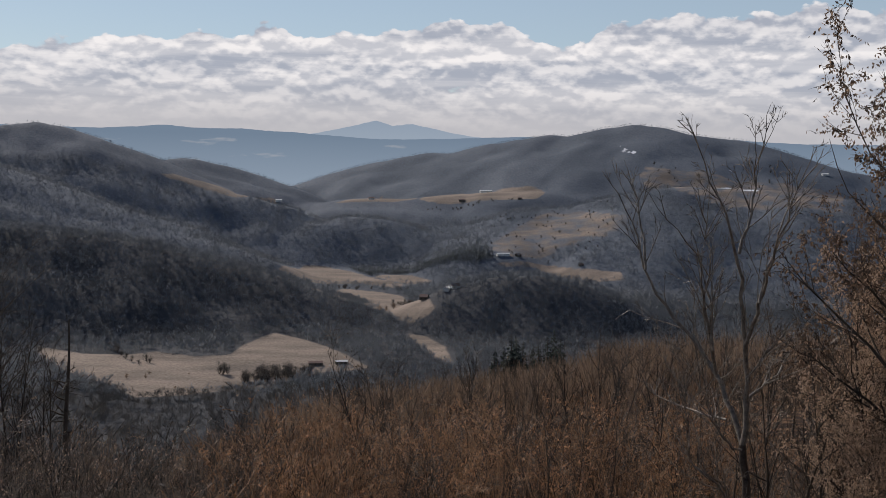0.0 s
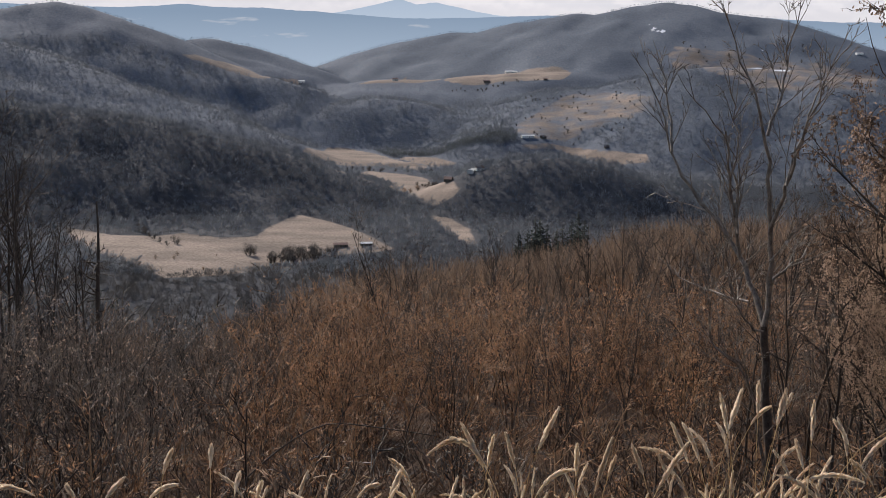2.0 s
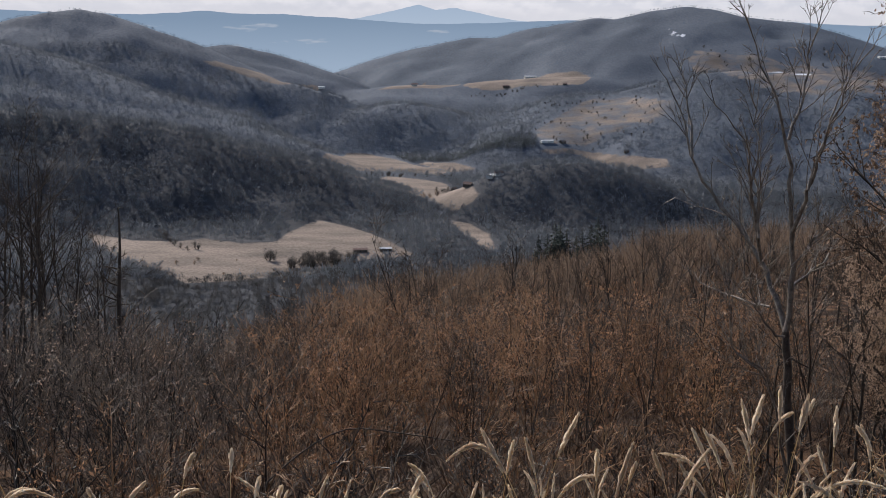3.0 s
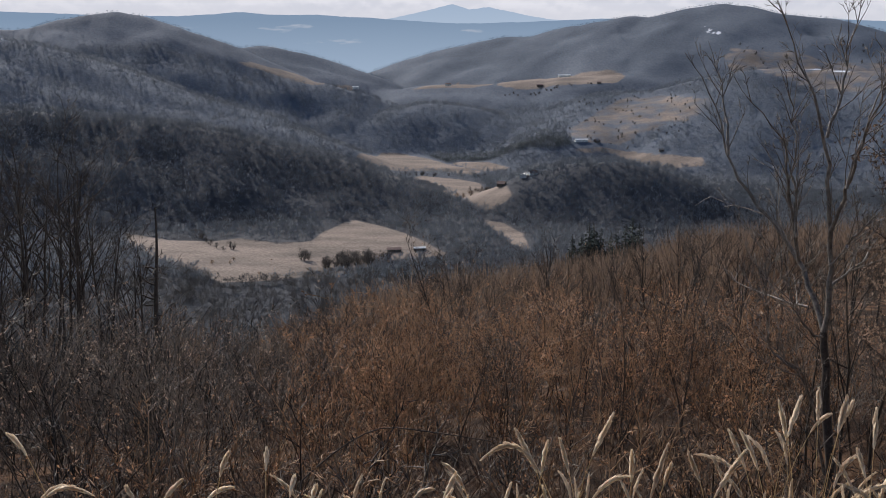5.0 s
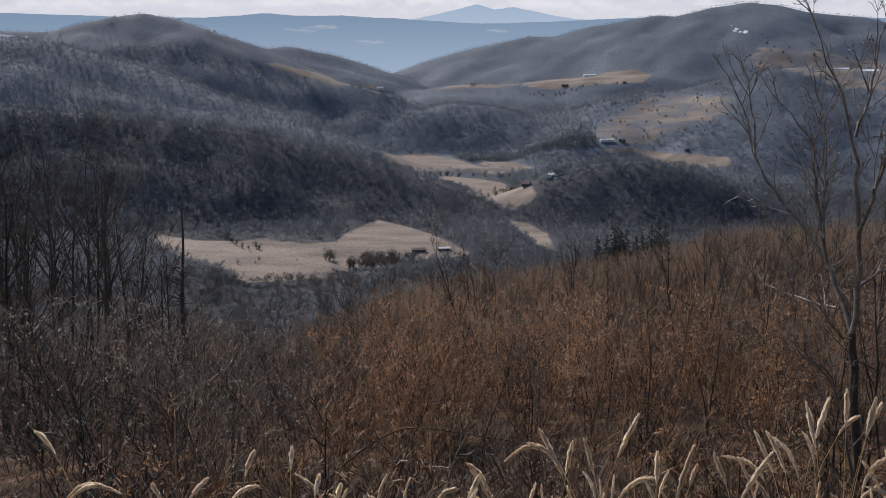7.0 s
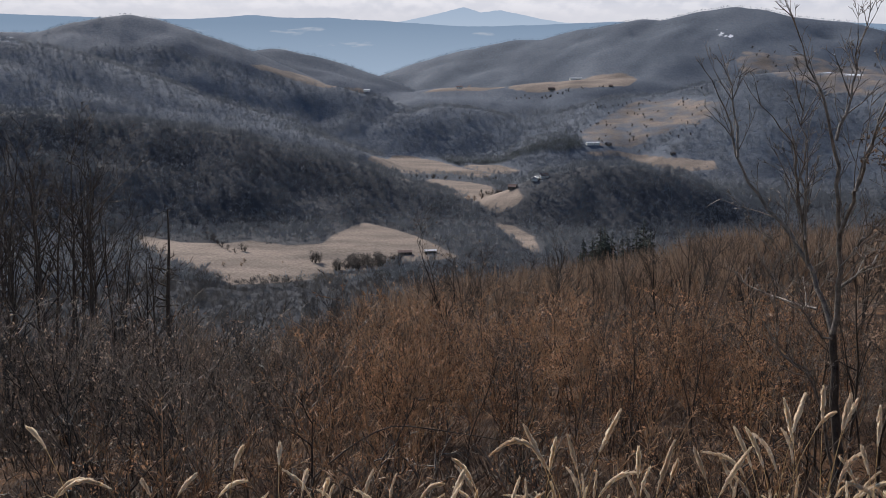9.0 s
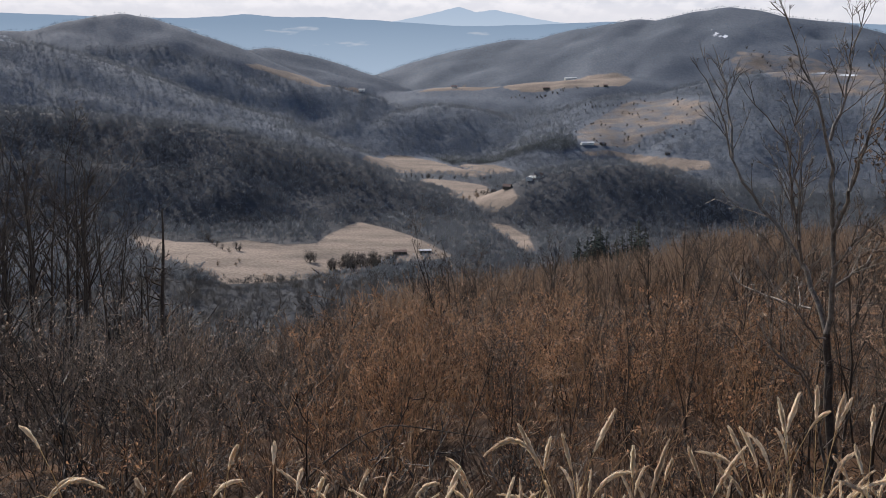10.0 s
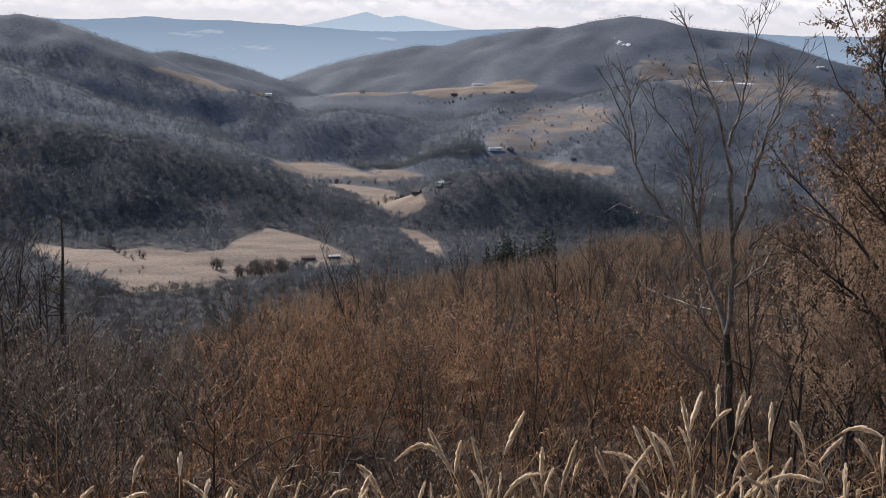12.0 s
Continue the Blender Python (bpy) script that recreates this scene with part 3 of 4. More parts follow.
    at = me.attributes.new("crown_normal", "FLOAT_VECTOR", "POINT")
    at.data.foreach_set("vector", np.repeat(own.reshape(-1, 3), 3, 0).astype(np.float32).ravel())
    return tagged(new(name, me), label, category, kind="stuff")


def scatter(count, az0, az1, r0, r1, seed, power=1.0):
    rng = np.random.RandomState(seed)
    az = np.radians(rng.uniform(az0, az1, count))
    r = np.sqrt(rng.uniform(r0 ** 2, r1 ** 2, count)) if power == 1.0 else r0 * (r1 / r0) ** rng.uniform(0, 1, count)
    return r * np.sin(az), r * np.cos(az), rng


def far_woods():
    plain, mixed_label = "grey-brown leafless forest covering the hills, tinted bluer with distance by haze", "dark mixed winter forest on the valley side"
    # Beyond the first ring the trees take the bluish haze-tinted colours.
    for k, (n, r0, r1, tall, mat, sprays, thick) in enumerate(((8000, 640, 1000, 10.0, WOODS_GREY, 30, 0.030), (22000, 950, 1620, 12.0, WOODS_HAZED, 18, 0.045), (28000, 1500, 2300, 11.0, WOODS_HAZED, 11, 0.062), (26000, 2200, 3500, 6.0, WOODS_FAR_HAZED, 8, 0.10))):
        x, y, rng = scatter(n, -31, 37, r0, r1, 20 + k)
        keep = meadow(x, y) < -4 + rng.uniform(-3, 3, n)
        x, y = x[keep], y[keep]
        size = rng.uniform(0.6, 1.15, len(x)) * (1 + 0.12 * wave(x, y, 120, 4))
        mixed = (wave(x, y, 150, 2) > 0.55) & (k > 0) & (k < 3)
        for kind, own, label in ((mat, ~mixed, plain), (WOODS_DARK_HAZED, mixed, mixed_label)):
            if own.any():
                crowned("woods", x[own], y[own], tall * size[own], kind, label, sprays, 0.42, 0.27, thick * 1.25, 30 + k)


def headroom(x, y, line):
    """How tall a tree at (x, y) may grow and keep the valley open behind it; line gives the angle for each bearing."""
    r = np.hypot(x, y)
    e = np.interp(np.degrees(np.arctan2(x, y)), *zip(*line))
    return 1.6 + r * np.tan(np.radians(e)) - land(x, y)


WOODS_LINE = ((-30, -5), (-24, -5.3), (-19, -5.3), (-17, -9), (-14.5, -13.5), (-12, -16.2), (-9, -15.2), (-5, -14), (-2, -13.2), (2, -12.3), (8, -11.9), (12, -11.3), (16, -9.9), (20, -9.3), (25, -8.8), (35, -8))
THICKET_LINE = ((-30, -12.5), (-14, -15), (-10, -16.8), (-6, -15.6), (-2, -14.2), (5, -13.8), (20, -13.2), (35, -11.5))


def near_woods():
    x, y, rng = scatter(3400, -31, 37, 80, 330, 40)
    right = 1 + 0.6 * smooth(4, 18, np.degrees(np.arctan2(x, y)))
    high = np.minimum(8.5 * right * rng.uniform(0.6, 1.1, len(x)), headroom(x, y, WOODS_LINE) * rng.uniform(0.85, 1.04, len(x)))
    ok = high > 2
    x, y, high = x[ok], y[ok], high[ok]
    brush("woods", x, y, high, WOODS_NEAR, "brown leafless young forest below the viewpoint", 50, 0.42, 41, stroke_w=0.013)
    x, y, rng = scatter(5200, -31, 14, 270, 700, 42)
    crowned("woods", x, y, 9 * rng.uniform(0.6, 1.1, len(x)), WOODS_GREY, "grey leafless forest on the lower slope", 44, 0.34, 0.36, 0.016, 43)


far_woods()
near_woods()


# ---------- trees and shrubs ----------
def unit(v):
    return v / (np.linalg.norm(v) + 1e-9)


def grow(soup, tips, rng, p, d, length, radius, level, spec, arms=None):
    """One limb and, from it, its side limbs. tips gathers the ends of the thinnest twigs, with their direction;
    arms, if given, gathers each first side limb as a mesh of its own."""
    seg = spec["segs"][level]
    pts, rad = [p], [radius]
    for k in range(seg):
        d = unit(d + rng.normal(size=3) * spec["wander"][level] + np.array([0, 0, spec["rise"][level]]))
        p = p + d * length / seg
        pts.append(p)
        rad.append(radius * (1 - (k + 1) / seg * spec["taper"]))
    soup.tube(pts, rad, spec["sides"][level])
    if level + 1 < len(spec["segs"]):
        for k in range(rng.poisson(spec["kids"][level]) if level else spec["kids"][0]):
            t = rng.uniform(spec["from"][level], 1.0) ** 0.8
            i = min(int(t * seg), seg - 1)
            q = pts[i] + (pts[i + 1] - pts[i]) * (t * seg - i)
            w = unit(pts[i + 1] - pts[i])
            s = unit(np.cross(w, rng.normal(size=3)))
            a = radians(rng.normal(spec["angle"][level], 9))
            own = soup
            if arms is not None:
                own = Soup()
                arms.append(own)
            grow(own, tips, rng, q, unit(w * math.cos(a) + s * math.sin(a)), length * spec["ratio"][level] * rng.uniform(0.6, 1.15) * (1.15 - 0.55 * t), max(rad[i] * spec["thin"], spec["least"]), level + 1, spec)
    if level >= len(spec["segs"]) - 2:
        tips.append((p, d))
        if level == len(spec["segs"]) - 1:
            tips.append(((pts[0] + p) / 2, d))


SAPLING = dict(segs=(5, 3, 2), sides=(4, 3, 3), wander=(0.12, 0.17, 0.2), rise=(0.05, 0.09, 0.08), kids=(9, 3.2), angle=(40, 42), ratio=(0.40, 0.5), thin=0.65, least=0.0062, taper=0.8)
SAPLING["from"] = (0.06, 0.15)
TREE = dict(segs=(7, 5, 3, 2), sides=(6, 4, 3, 3), wander=(0.06, 0.12, 0.16, 0.18), rise=(0.03, 0.08, 0.08, 0.06), kids=(12, 5.0, 2.4), angle=(40, 40, 40), ratio=(0.42, 0.5, 0.5), thin=0.6, least=0.013, taper=0.85)
TREE["from"] = (0.30, 0.2, 0.2)


def shrub(seed, stems, tall, leaves, twig_mat, leaf_mat, leaf_size=0.05, hang=0.3, lean=0.26, name="thicket_sapling"):
    """A thicket sapling: several upright stems, twigs, and what is left of last year's leaves."""
    rng = np.random.RandomState(seed)
    root = new(name)
    tips = []
    for k in range(stems):
        wood = Soup()
        a = rng.uniform(0, 6.283)
        d = unit(np.array([math.cos(a) * lean * rng.uniform(0.2, 1.6), math.sin(a) * lean * rng.uniform(0.2, 1.6), 1.0]))
        grow(wood, tips, rng, np.array([math.cos(a), math.sin(a), 0]) * rng.uniform(0.02, 0.16) - np.array([0, 0, 0.15]), d, tall * rng.uniform(0.6, 1.05), rng.uniform(0.008, 0.017), 0, SAPLING)
        part("stem", wood.mesh("stem", twig_mat), root)
    if leaves:
        dry = Soup()
        for k in range(leaves):
            p, d = tips[rng.randint(len(tips))]
            dry.leaf(p - d * rng.uniform(0, 0.25), d * 0.3 + rng.normal(size=3) * 0.5 - np.array([0, 0, hang]), leaf_size * rng.uniform(0.6, 1.3), rng)
        part("foliage", dry.mesh("foliage", leaf_mat, True), root)
    return root


def bare_tree(seed, tall, radius, mat, leaves=0, leaf_mat=None, spec=TREE, leaf_size=0.06):
    rng = np.random.RandomState(seed)
    root = new("bare_tree")
    wood, tips, arms = Soup(), [], []
    grow(wood, tips, rng, np.array([0, 0, -0.3]), unit(np.array([rng.uniform(-0.05, 0.05), rng.uniform(-0.05, 0.05), 1])), tall, radius, 0, spec, arms)
    part("trunk", wood.mesh("trunk", mat), root)
    for arm in arms:
        part("limb", arm.mesh("limb", mat), root)
    if leaves:
        dry = Soup()
        for k in range(leaves):
            p, d = tips[rng.randint(len(tips))]
            dry.leaf(p - d * rng.uniform(0, 0.5), rng.normal(size=3) * 0.5 - np.array([0, 0, 0.6]), leaf_size * rng.uniform(0.6, 1.3), rng)
        part("foliage", dry.mesh("foliage", leaf_mat, True), root)
    return root


def stand(x, y, turn=0.0, size=1.0, tilt=0.0, sink=0.0):
    return pose(x, y, spot(x, y) - sink, tilt, 0, turn) @ Matrix.Scale(size, 4)


def polar(az, r):
    return r * math.sin(radians(az)), r * math.cos(radians(az))


def plant(kinds, places, group, rng):
    """Puts the given kinds of plant, each built once, at many places; the originals take the first ones."""
    used = set()
    for k, (x, y, s) in enumerate(places):
        i = k % len(kinds) if k < len(kinds) else rng.randint(len(kinds))
        m = stand(x, y, rng.uniform(0, 360), s, rng.normal(0, 3))
        if i in used:
            ob = copy_thing(kinds[i], m @ Matrix.Scale(1 / kinds[i].scale[0], 4))
        else:
            ob = kinds[i]
            used.add(i)
            ob.matrix_basis = m
        tagged(ob, group=group)


def thicket():
    rng = np.random.RandomState(77)
    red = [tagged(shrub(100 + k, 6, 2.8, 520, TWIG, LEAF, 0.058), "slender sapling thicket with clinging red-brown dry leaves", "sapling") for k in range(4)]
    grey = [tagged(shrub(200 + k, 5, 2.9, 110, TWIG_GREY, LEAF_PALE), "bare grey-brown sapling with fine upright twigs", "sapling") for k in range(4)]
    crimson = [tagged(shrub(260, 5, 2.3, 900, TWIG, LEAF, 0.042), "dense bush full of red-brown dead leaves", "sapling")]
    for kinds, lo, hi, count, group in ((red, -7, 22, 112, "red-brown saplings in the thicket"), (grey[:2], -30, -5, 100, "bare saplings beside the thicket"), (grey[2:3], -5, 22, 36, "bare saplings in the thicket"),
                                        (grey[3:], 21, 36, 34, "bare saplings under the leafy trees"), (crimson, 22, 36, 26, "red-leaved bushes")):
        places = []
        while len(places) < count:
            az, r = rng.uniform(lo, hi), math.sqrt(rng.uniform(8.8 ** 2, 30 ** 2))
            x, y = polar(az, r)
            if math.hypot(x - 4, y - 9.1) < 1.0:
                continue
            room = float(headroom(np.array([x]), np.array([y]), THICKET_LINE)[0])
            places.append((x, y, min(1.2, max(0.35, room / 2.9 * rng.uniform(0.7, 1.1)))))
        plant(kinds, places, group, rng)


def undergrowth():
    """Dry brushwood and low twigs that close the thicket to the ground."""
    for k, (mat, lo, hi, label) in enumerate(((TWIG_SHADED, -10, 24, "tangled red-brown undergrowth of twigs and dry stalks"), (TWIG_SHADED, -31, -4, "tangled brown undergrowth of bare twigs"), (TWIG_SHADED, 14, 37, "tangled brown undergrowth of bare twigs"))):
        x, y, rng = scatter(1000 if k == 0 else 700, lo, hi, 5.6, 34, 50 + k, 0.5)
        brush("undergrowth", x, y, rng.uniform(0.2, 0.6, len(x)), mat, label, 24, 1.3, 55 + k, "undergrowth", 0.02, 0.3)
    rng = np.random.RandomState(59)
    low = [tagged(shrub(240 + k, 4, 1.1, 170, TWIG if k else TWIG_GREY, LEAF, 0.032, 0.3, 0.6, "low_bush"), "low twiggy bush with scattered dry leaves", "bush") for k in range(3)]
    places = []
    for k in range(88):
        x, y = polar(rng.uniform(-29, 35), 5.8 * (17 / 5.8) ** rng.uniform(0, 1))
        places.append((x, y, rng.uniform(0.6, 1.15)))
    plant(low, places, "low bushes at the foot of the thicket", rng)


def mid_trees():
    rng = np.random.RandomState(78)
    kinds = [tagged(bare_tree(300 + k, 8.0, 0.10, BARK_DARK, 0, None), "leafless young forest tree with fine grey twigs", "tree") for k in range(4)]
    places = []
    for k in range(105):
        x, y = polar(rng.uniform(-29, 35), 26 * (95 / 26) ** rng.uniform(0, 1))
        room = float(headroom(np.array([x]), np.array([y]), WOODS_LINE)[0])
        if room > 1.6:
            places.append((x, y, min(0.85, room / 8.2 * rng.uniform(0.6, 1.05))))
    plant(kinds, places, "leafless forest trees on the slope", rng)
    tall = [tagged(bare_tree(320 + k, 12.0, 0.115, BARK_DARK), "tall dark leafless tree with bare upright branches", "tree") for k in range(3)]
    places = []
    for az, r, s in ((-24.5, 42, 1.05), (-23.2, 40, 1.0), (-22.2, 44, 0.98), (-20.9, 40, 1.0), (-20.2, 43, 1.0), (-19.4, 40, 1.05), (-18.6, 43, 0.95), (-25.8, 38, 1.1), (-27, 40, 1.1), (-17.6, 46, 0.8), (-16.4, 46, 0.7), (-24.0, 34, 0.75), (-22.6, 33, 0.7), (-21.4, 35, 0.72), (-19.8, 34, 0.66), (-18.2, 36, 0.6), (-26.2, 32, 0.8), (-25.0, 30, 0.7), (-23.4, 28, 0.55), (-20.6, 29, 0.5), (-17.0, 38, 0.5)):
        x, y = polar(az, r)
        room = float(headroom(np.array([x]), np.array([y]), WOODS_LINE)[0])
        places.append((x, y, min(s, room / 12.2 * rng.uniform(0.86, 1.0))))
    plant(tall, places, "tall dark trees at the forest edge", rng)
    lean = dict(TREE, least=0.0035, kids=(11, 5.0, 3.0), angle=(34, 36, 38), ratio=(0.36, 0.5, 0.5))
    slim = [tagged(bare_tree(340 + k, 4.0, 0.028, BARK_DARK, 40, LEAF_PALE, lean, 0.05), "slender bare young tree with dark upright twigs", "tree") for k in range(2)]
    places = [(*polar(az, r), s) for az, r, s in ((25.9, 11.0, 0.78), (27.2, 10.2, 0.80), (24.9, 12.6, 0.62), (28.6, 12.4, 0.85), (26.6, 13.2, 0.66), (15.5, 14.0, 0.5), (8.5, 12.0, 0.42), (2.2, 11.0, 0.40), (-2.4, 13.0, 0.46), (11.6, 10.5, 0.36), (2.0, 20, 1.0), (1.4, 21, 0.85), (-9.5, 18, 0.62), (-10.4, 19, 0.55), (12.4, 40, 1.15), (12.9, 41, 1.0), (5.2, 12, 0.40), (12.3, 11, 0.54), (15.6, 12, 0.5), (-2.6, 15, 0.5), (7.6, 17, 0.62), (-5.0, 16, 0.52), (9.6, 15, 0.55), (18.2, 15, 0.7), (22.6, 11.4, 0.66), (24.3, 10.8, 0.74), (-0.4, 12.5, 0.42), (4.0, 24, 0.85), (8.8, 30, 1.0))]
    plant(slim, places, "slender young trees beside the thicket", rng)


# the young tree that stands alone: its main limbs
STEMS = {
    "trunk": [(4.1, 9.12, -3.1), (4.01, 9.16, -2.41), (3.95, 9.19, -1.88), (3.87, 9.22, -1.18)],
    "right_stem": [(3.87, 9.22, -1.18), (3.9, 9.21, -0.85), (3.81, 9.14, -0.16), (3.69, 9.08, 0.7), (3.49, 9.05, 1.12), (3.3, 9.12, 1.62), (3.12, 9.08, 1.96)],
    "top_stem": [(3.69, 9.08, 0.7), (3.85, 9.23, 1.16), (3.93, 9.3, 1.63), (4.02, 9.28, 2.12)],
    "left_stem": [(3.87, 9.22, -1.18), (3.81, 9.46, -0.8), (3.73, 9.6, -0.6), (3.64, 9.74, -0.34), (3.19, 10.11, 0.18), (3.01, 10.27, 0.92), (2.71, 10.45, 1.43)],
    "left_fork": [(3.12, 10.13, 0.42), (3.12, 10.45, 1.09), (2.98, 10.59, 1.55)],
    "inner_stem": [(3.73, 9.6, -0.6), (3.48, 9.37, 0.18), (3.37, 9.2, 0.69), (3.05, 9.21, 0.95), (2.83, 9.17, 1.25)],
}
STEMS_LOW = {
    "right_limb": [(3.82, 9.14, -0.27), (3.8, 8.82, 0.27), (3.81, 8.59, 0.7), (3.83, 8.37, 1.06), (3.84, 8.25, 1.35), (3.86, 8.24, 1.54)],
    "right_low": [(3.9, 9.21, -0.73), (4.13, 9.44, -0.65), (4.48, 9.61, -0.51), (4.66, 9.74, -0.39)],
    "low_left": [(3.8, 9.47, -1.0), (3.6, 9.97, -1.04), (3.38, 10.47, -0.99), (3.25, 10.82, -0.84)],
    "right_twin": [(3.77, 8.75, 0.28), (3.84, 8.78, 0.52), (3.92, 8.81, 0.81), (4.02, 8.84, 1.08), (4.09, 8.87, 1.37), (4.07, 8.94, 1.62)],
    "right_spray": [(3.81, 9.06, -0.49), (3.87, 8.93, -0.29), (3.91, 8.8, -0.15), (3.98, 8.66, -0.0), (4.06, 8.51, 0.23)],
    "right_low_end": [(4.63, 9.68, -0.38), (4.8, 9.65, -0.33), (4.96, 9.63, -0.26)],
    "pale_left_stem": [(3.84, 9.15, -1.21), (3.64, 9.13, -1.14), (3.48, 9.08, -0.84), (3.37, 9.01, -0.6), (3.21, 8.97, -0.34), (3.13, 8.89, -0.16), (2.9, 8.86, -0.06)],
    "pale_low_stem": [(3.73, 8.98, -1.8), (3.51, 8.96, -1.44), (3.23, 8.96, -1.27), (3.21, 8.86, -1.0), (3.13, 8.79, -0.7), (3.06, 8.7, -0.41), (2.98, 8.62, -0.17)],
    "upper_left_stem": [(3.59, 9.36, -0.28), (3.53, 9.44, 0.27), (3.55, 9.48, 0.71), (3.51, 9.55, 1.07), (3.38, 9.65, 1.37)],
    "dead_stem": [(3.95, 9.1, -2.6), (3.7, 8.97, -1.8), (3.55, 8.81, -1.46), (3.16, 8.64, -1.13), (2.93, 8.51, -0.92)],
}
GIRTH = {"trunk": 0.056, "right_stem": 0.031, "left_stem": 0.029, "top_stem": 0.016, "inner_stem": 0.019, "left_fork": 0.016, "right_limb": 0.022, "right_low": 0.017, "low_left": 0.015, "dead_stem": 0.018, "right_twin": 0.015, "right_spray": 0.011, "right_low_end": 0.007, "pale_left_stem": 0.012, "pale_low_stem": 0.012, "upper_left_stem": 0.014}
TWIGLET = dict(segs=(3, 3, 2), sides=(4, 3, 3), wander=(0.10, 0.14, 0.18), rise=(0.06, 0.08, 0.06), kids=(4, 2.6), angle=(34, 36), ratio=(0.5, 0.5), thin=0.6, least=0.0034, taper=0.7)
TWIGLET["from"] = (0.25, 0.25)


def smooth_line(pts, n):
    """Points along a bent line, rounded off."""
    p = np.array(pts, float)
    s = np.concatenate([[0], np.cumsum(np.linalg.norm(np.diff(p, axis=0), axis=1))])
    u = np.linspace(0, s[-1], n)
    q = np.stack([np.interp(u, s, p[:, k]) for k in range(3)], -1)
    for _ in range(2):
        q[1:-1] = (q[:-2] + 2 * q[1:-1] + q[2:]) / 4
    return q


def lone_tree():
    rng = np.random.RandomState(5)
    base = np.array([4.1, 9.12, spot(4.1, 9.12)])
    root = new("young_tree")
    root.matrix_basis = pose(*base)
    tips = []
    for name, pts in {**STEMS, **STEMS_LOW}.items():
        q = smooth_line(pts, max(6, 3 * len(pts)))
        q[1:-1] += rng.normal(size=(len(q) - 2, 3)) * 0.012
        q -= base
        if name == "trunk":
            q[0][2] = -0.3
        g = GIRTH[name]
        end = 0.62 if name == "trunk" else 0.1
        s = Soup()
        s.tube(q, np.linspace(g, g * end, len(q)), 8 if name == "trunk" else 6)
        if name == "trunk":
            part("trunk", s.mesh("trunk", BARK_OLD), root)
            continue
        count = 13 if "stem" in name else 8
        for k in range(count):
            t = rng.uniform(0.14, 1.0)
            i = min(int(t * (len(q) - 1)), len(q) - 2)
            w = unit(q[i + 1] - q[i])
            sd = unit(np.cross(w, rng.normal(size=3)))
            a = radians(rng.normal(36, 10))
            grow(s, tips, rng, q[i], unit(w * math.cos(a) + sd * math.sin(a) + np.array([0, 0, 0.25])), rng.uniform(0.25, 0.8) * (1.25 - 0.72 * t), 0.0066, 0, TWIGLET)
        part("limb", s.mesh("limb", BARK), root)
    dry = Soup()
    for k in range(60):
        p, d = tips[rng.randint(len(tips))]
        if p[2] < 2.2:
            dry.leaf(p, rng.normal(size=3) - np.array([0, 0, 0.4]), rng.uniform(0.03, 0.06), rng)
    part("foliage", dry.mesh("foliage", LEAF_PALE, True), root)
    tagged(root, "slim forked young tree with bare grey branches in tall grass", "tree")


def leafy_tree():
    """The broad tree that still hangs full of curled brown leaves."""
    spec = dict(TREE, kids=(22, 8.0, 4.0), angle=(36, 38, 40), ratio=(0.40, 0.5, 0.5), least=0.004, rise=(0.02, 0.12, 0.05, 0.0))
    spec["from"] = (0.12, 0.15, 0.2)
    label = "spreading tree hung with curled brown dead leaves"
    kinds = [bare_tree(501 + k, 5.0, 0.06, BARK_DARK, 15000, LEAF_PALE, spec, 0.042) for k in range(2)]
    places = []
    for az, r, s in ((31.6, 11.0, 0.95), (33.6, 9.4, 0.95), (30.0, 13.0, 0.80), (34.2, 12.0, 1.06), (30.2, 10.2, 0.62), (28.2, 14.5, 0.58), (31.6, 14.5, 0.90), (28.8, 11.5, 0.46), (31.8, 8.8, 0.60), (35.6, 10.5, 1.05), (30.0, 8.9, 0.42), (27.8, 10.6, 0.36)):
        x, y = polar(az, r)
        places.append((x, y, s))
    for k in kinds:
        k.name = "leafy_tree"
        tagged(k, label, "tree")
    plant(kinds, places, "trees that keep their dead leaves", np.random.RandomState(3))


def snag():
    """A dead, broken stem with stubby, twiggy arms."""
    rng = np.random.RandomState(9)
    root = new("dead_tree")
    x, y = polar(-15.3, 36)
    root.matrix_basis = stand(x, y)
    tall = 1.6 + 36 * math.tan(radians(-9.3)) - spot(x, y)
    s = Soup()
    u = np.linspace(0, 1, 12)
    q = np.stack([0.22 * u + 0.04 * np.sin(9 * u), 0.03 * np.cos(7 * u), tall * u - 0.3 * (1 - u)], -1)
    s.tube(q, 0.12 - 0.095 * u ** 1.3, 7)
    part("trunk", s.mesh("trunk", BARK_DARK), root)
    spec = dict(TWIGLET, wander=(0.22, 0.25, 0.25), rise=(0.02, -0.06, -0.08), kids=(4, 1.6), angle=(55, 50), least=0.011)
    for k in range(20):
        arm, h = Soup(), rng.uniform(0.30, 0.80)
        a = rng.uniform(0, 6.283)
        p = np.array([0.22 * h, 0, tall * h])
        grow(arm, [], rng, p, unit(np.array([math.cos(a), math.sin(a), rng.uniform(-0.1, 0.5)])), rng.uniform(0.5, 1.7) * (1.1 - 0.6 * h), rng.uniform(0.022, 0.04), 0, spec)
        part("branch", arm.mesh("branch", BARK_DARK), root)
    tagged(root, "dead standing tree with a broken top and stubby arms", "tree")


thicket()
undergrowth()
mid_trees()
lone_tree()
leafy_tree()
snag()


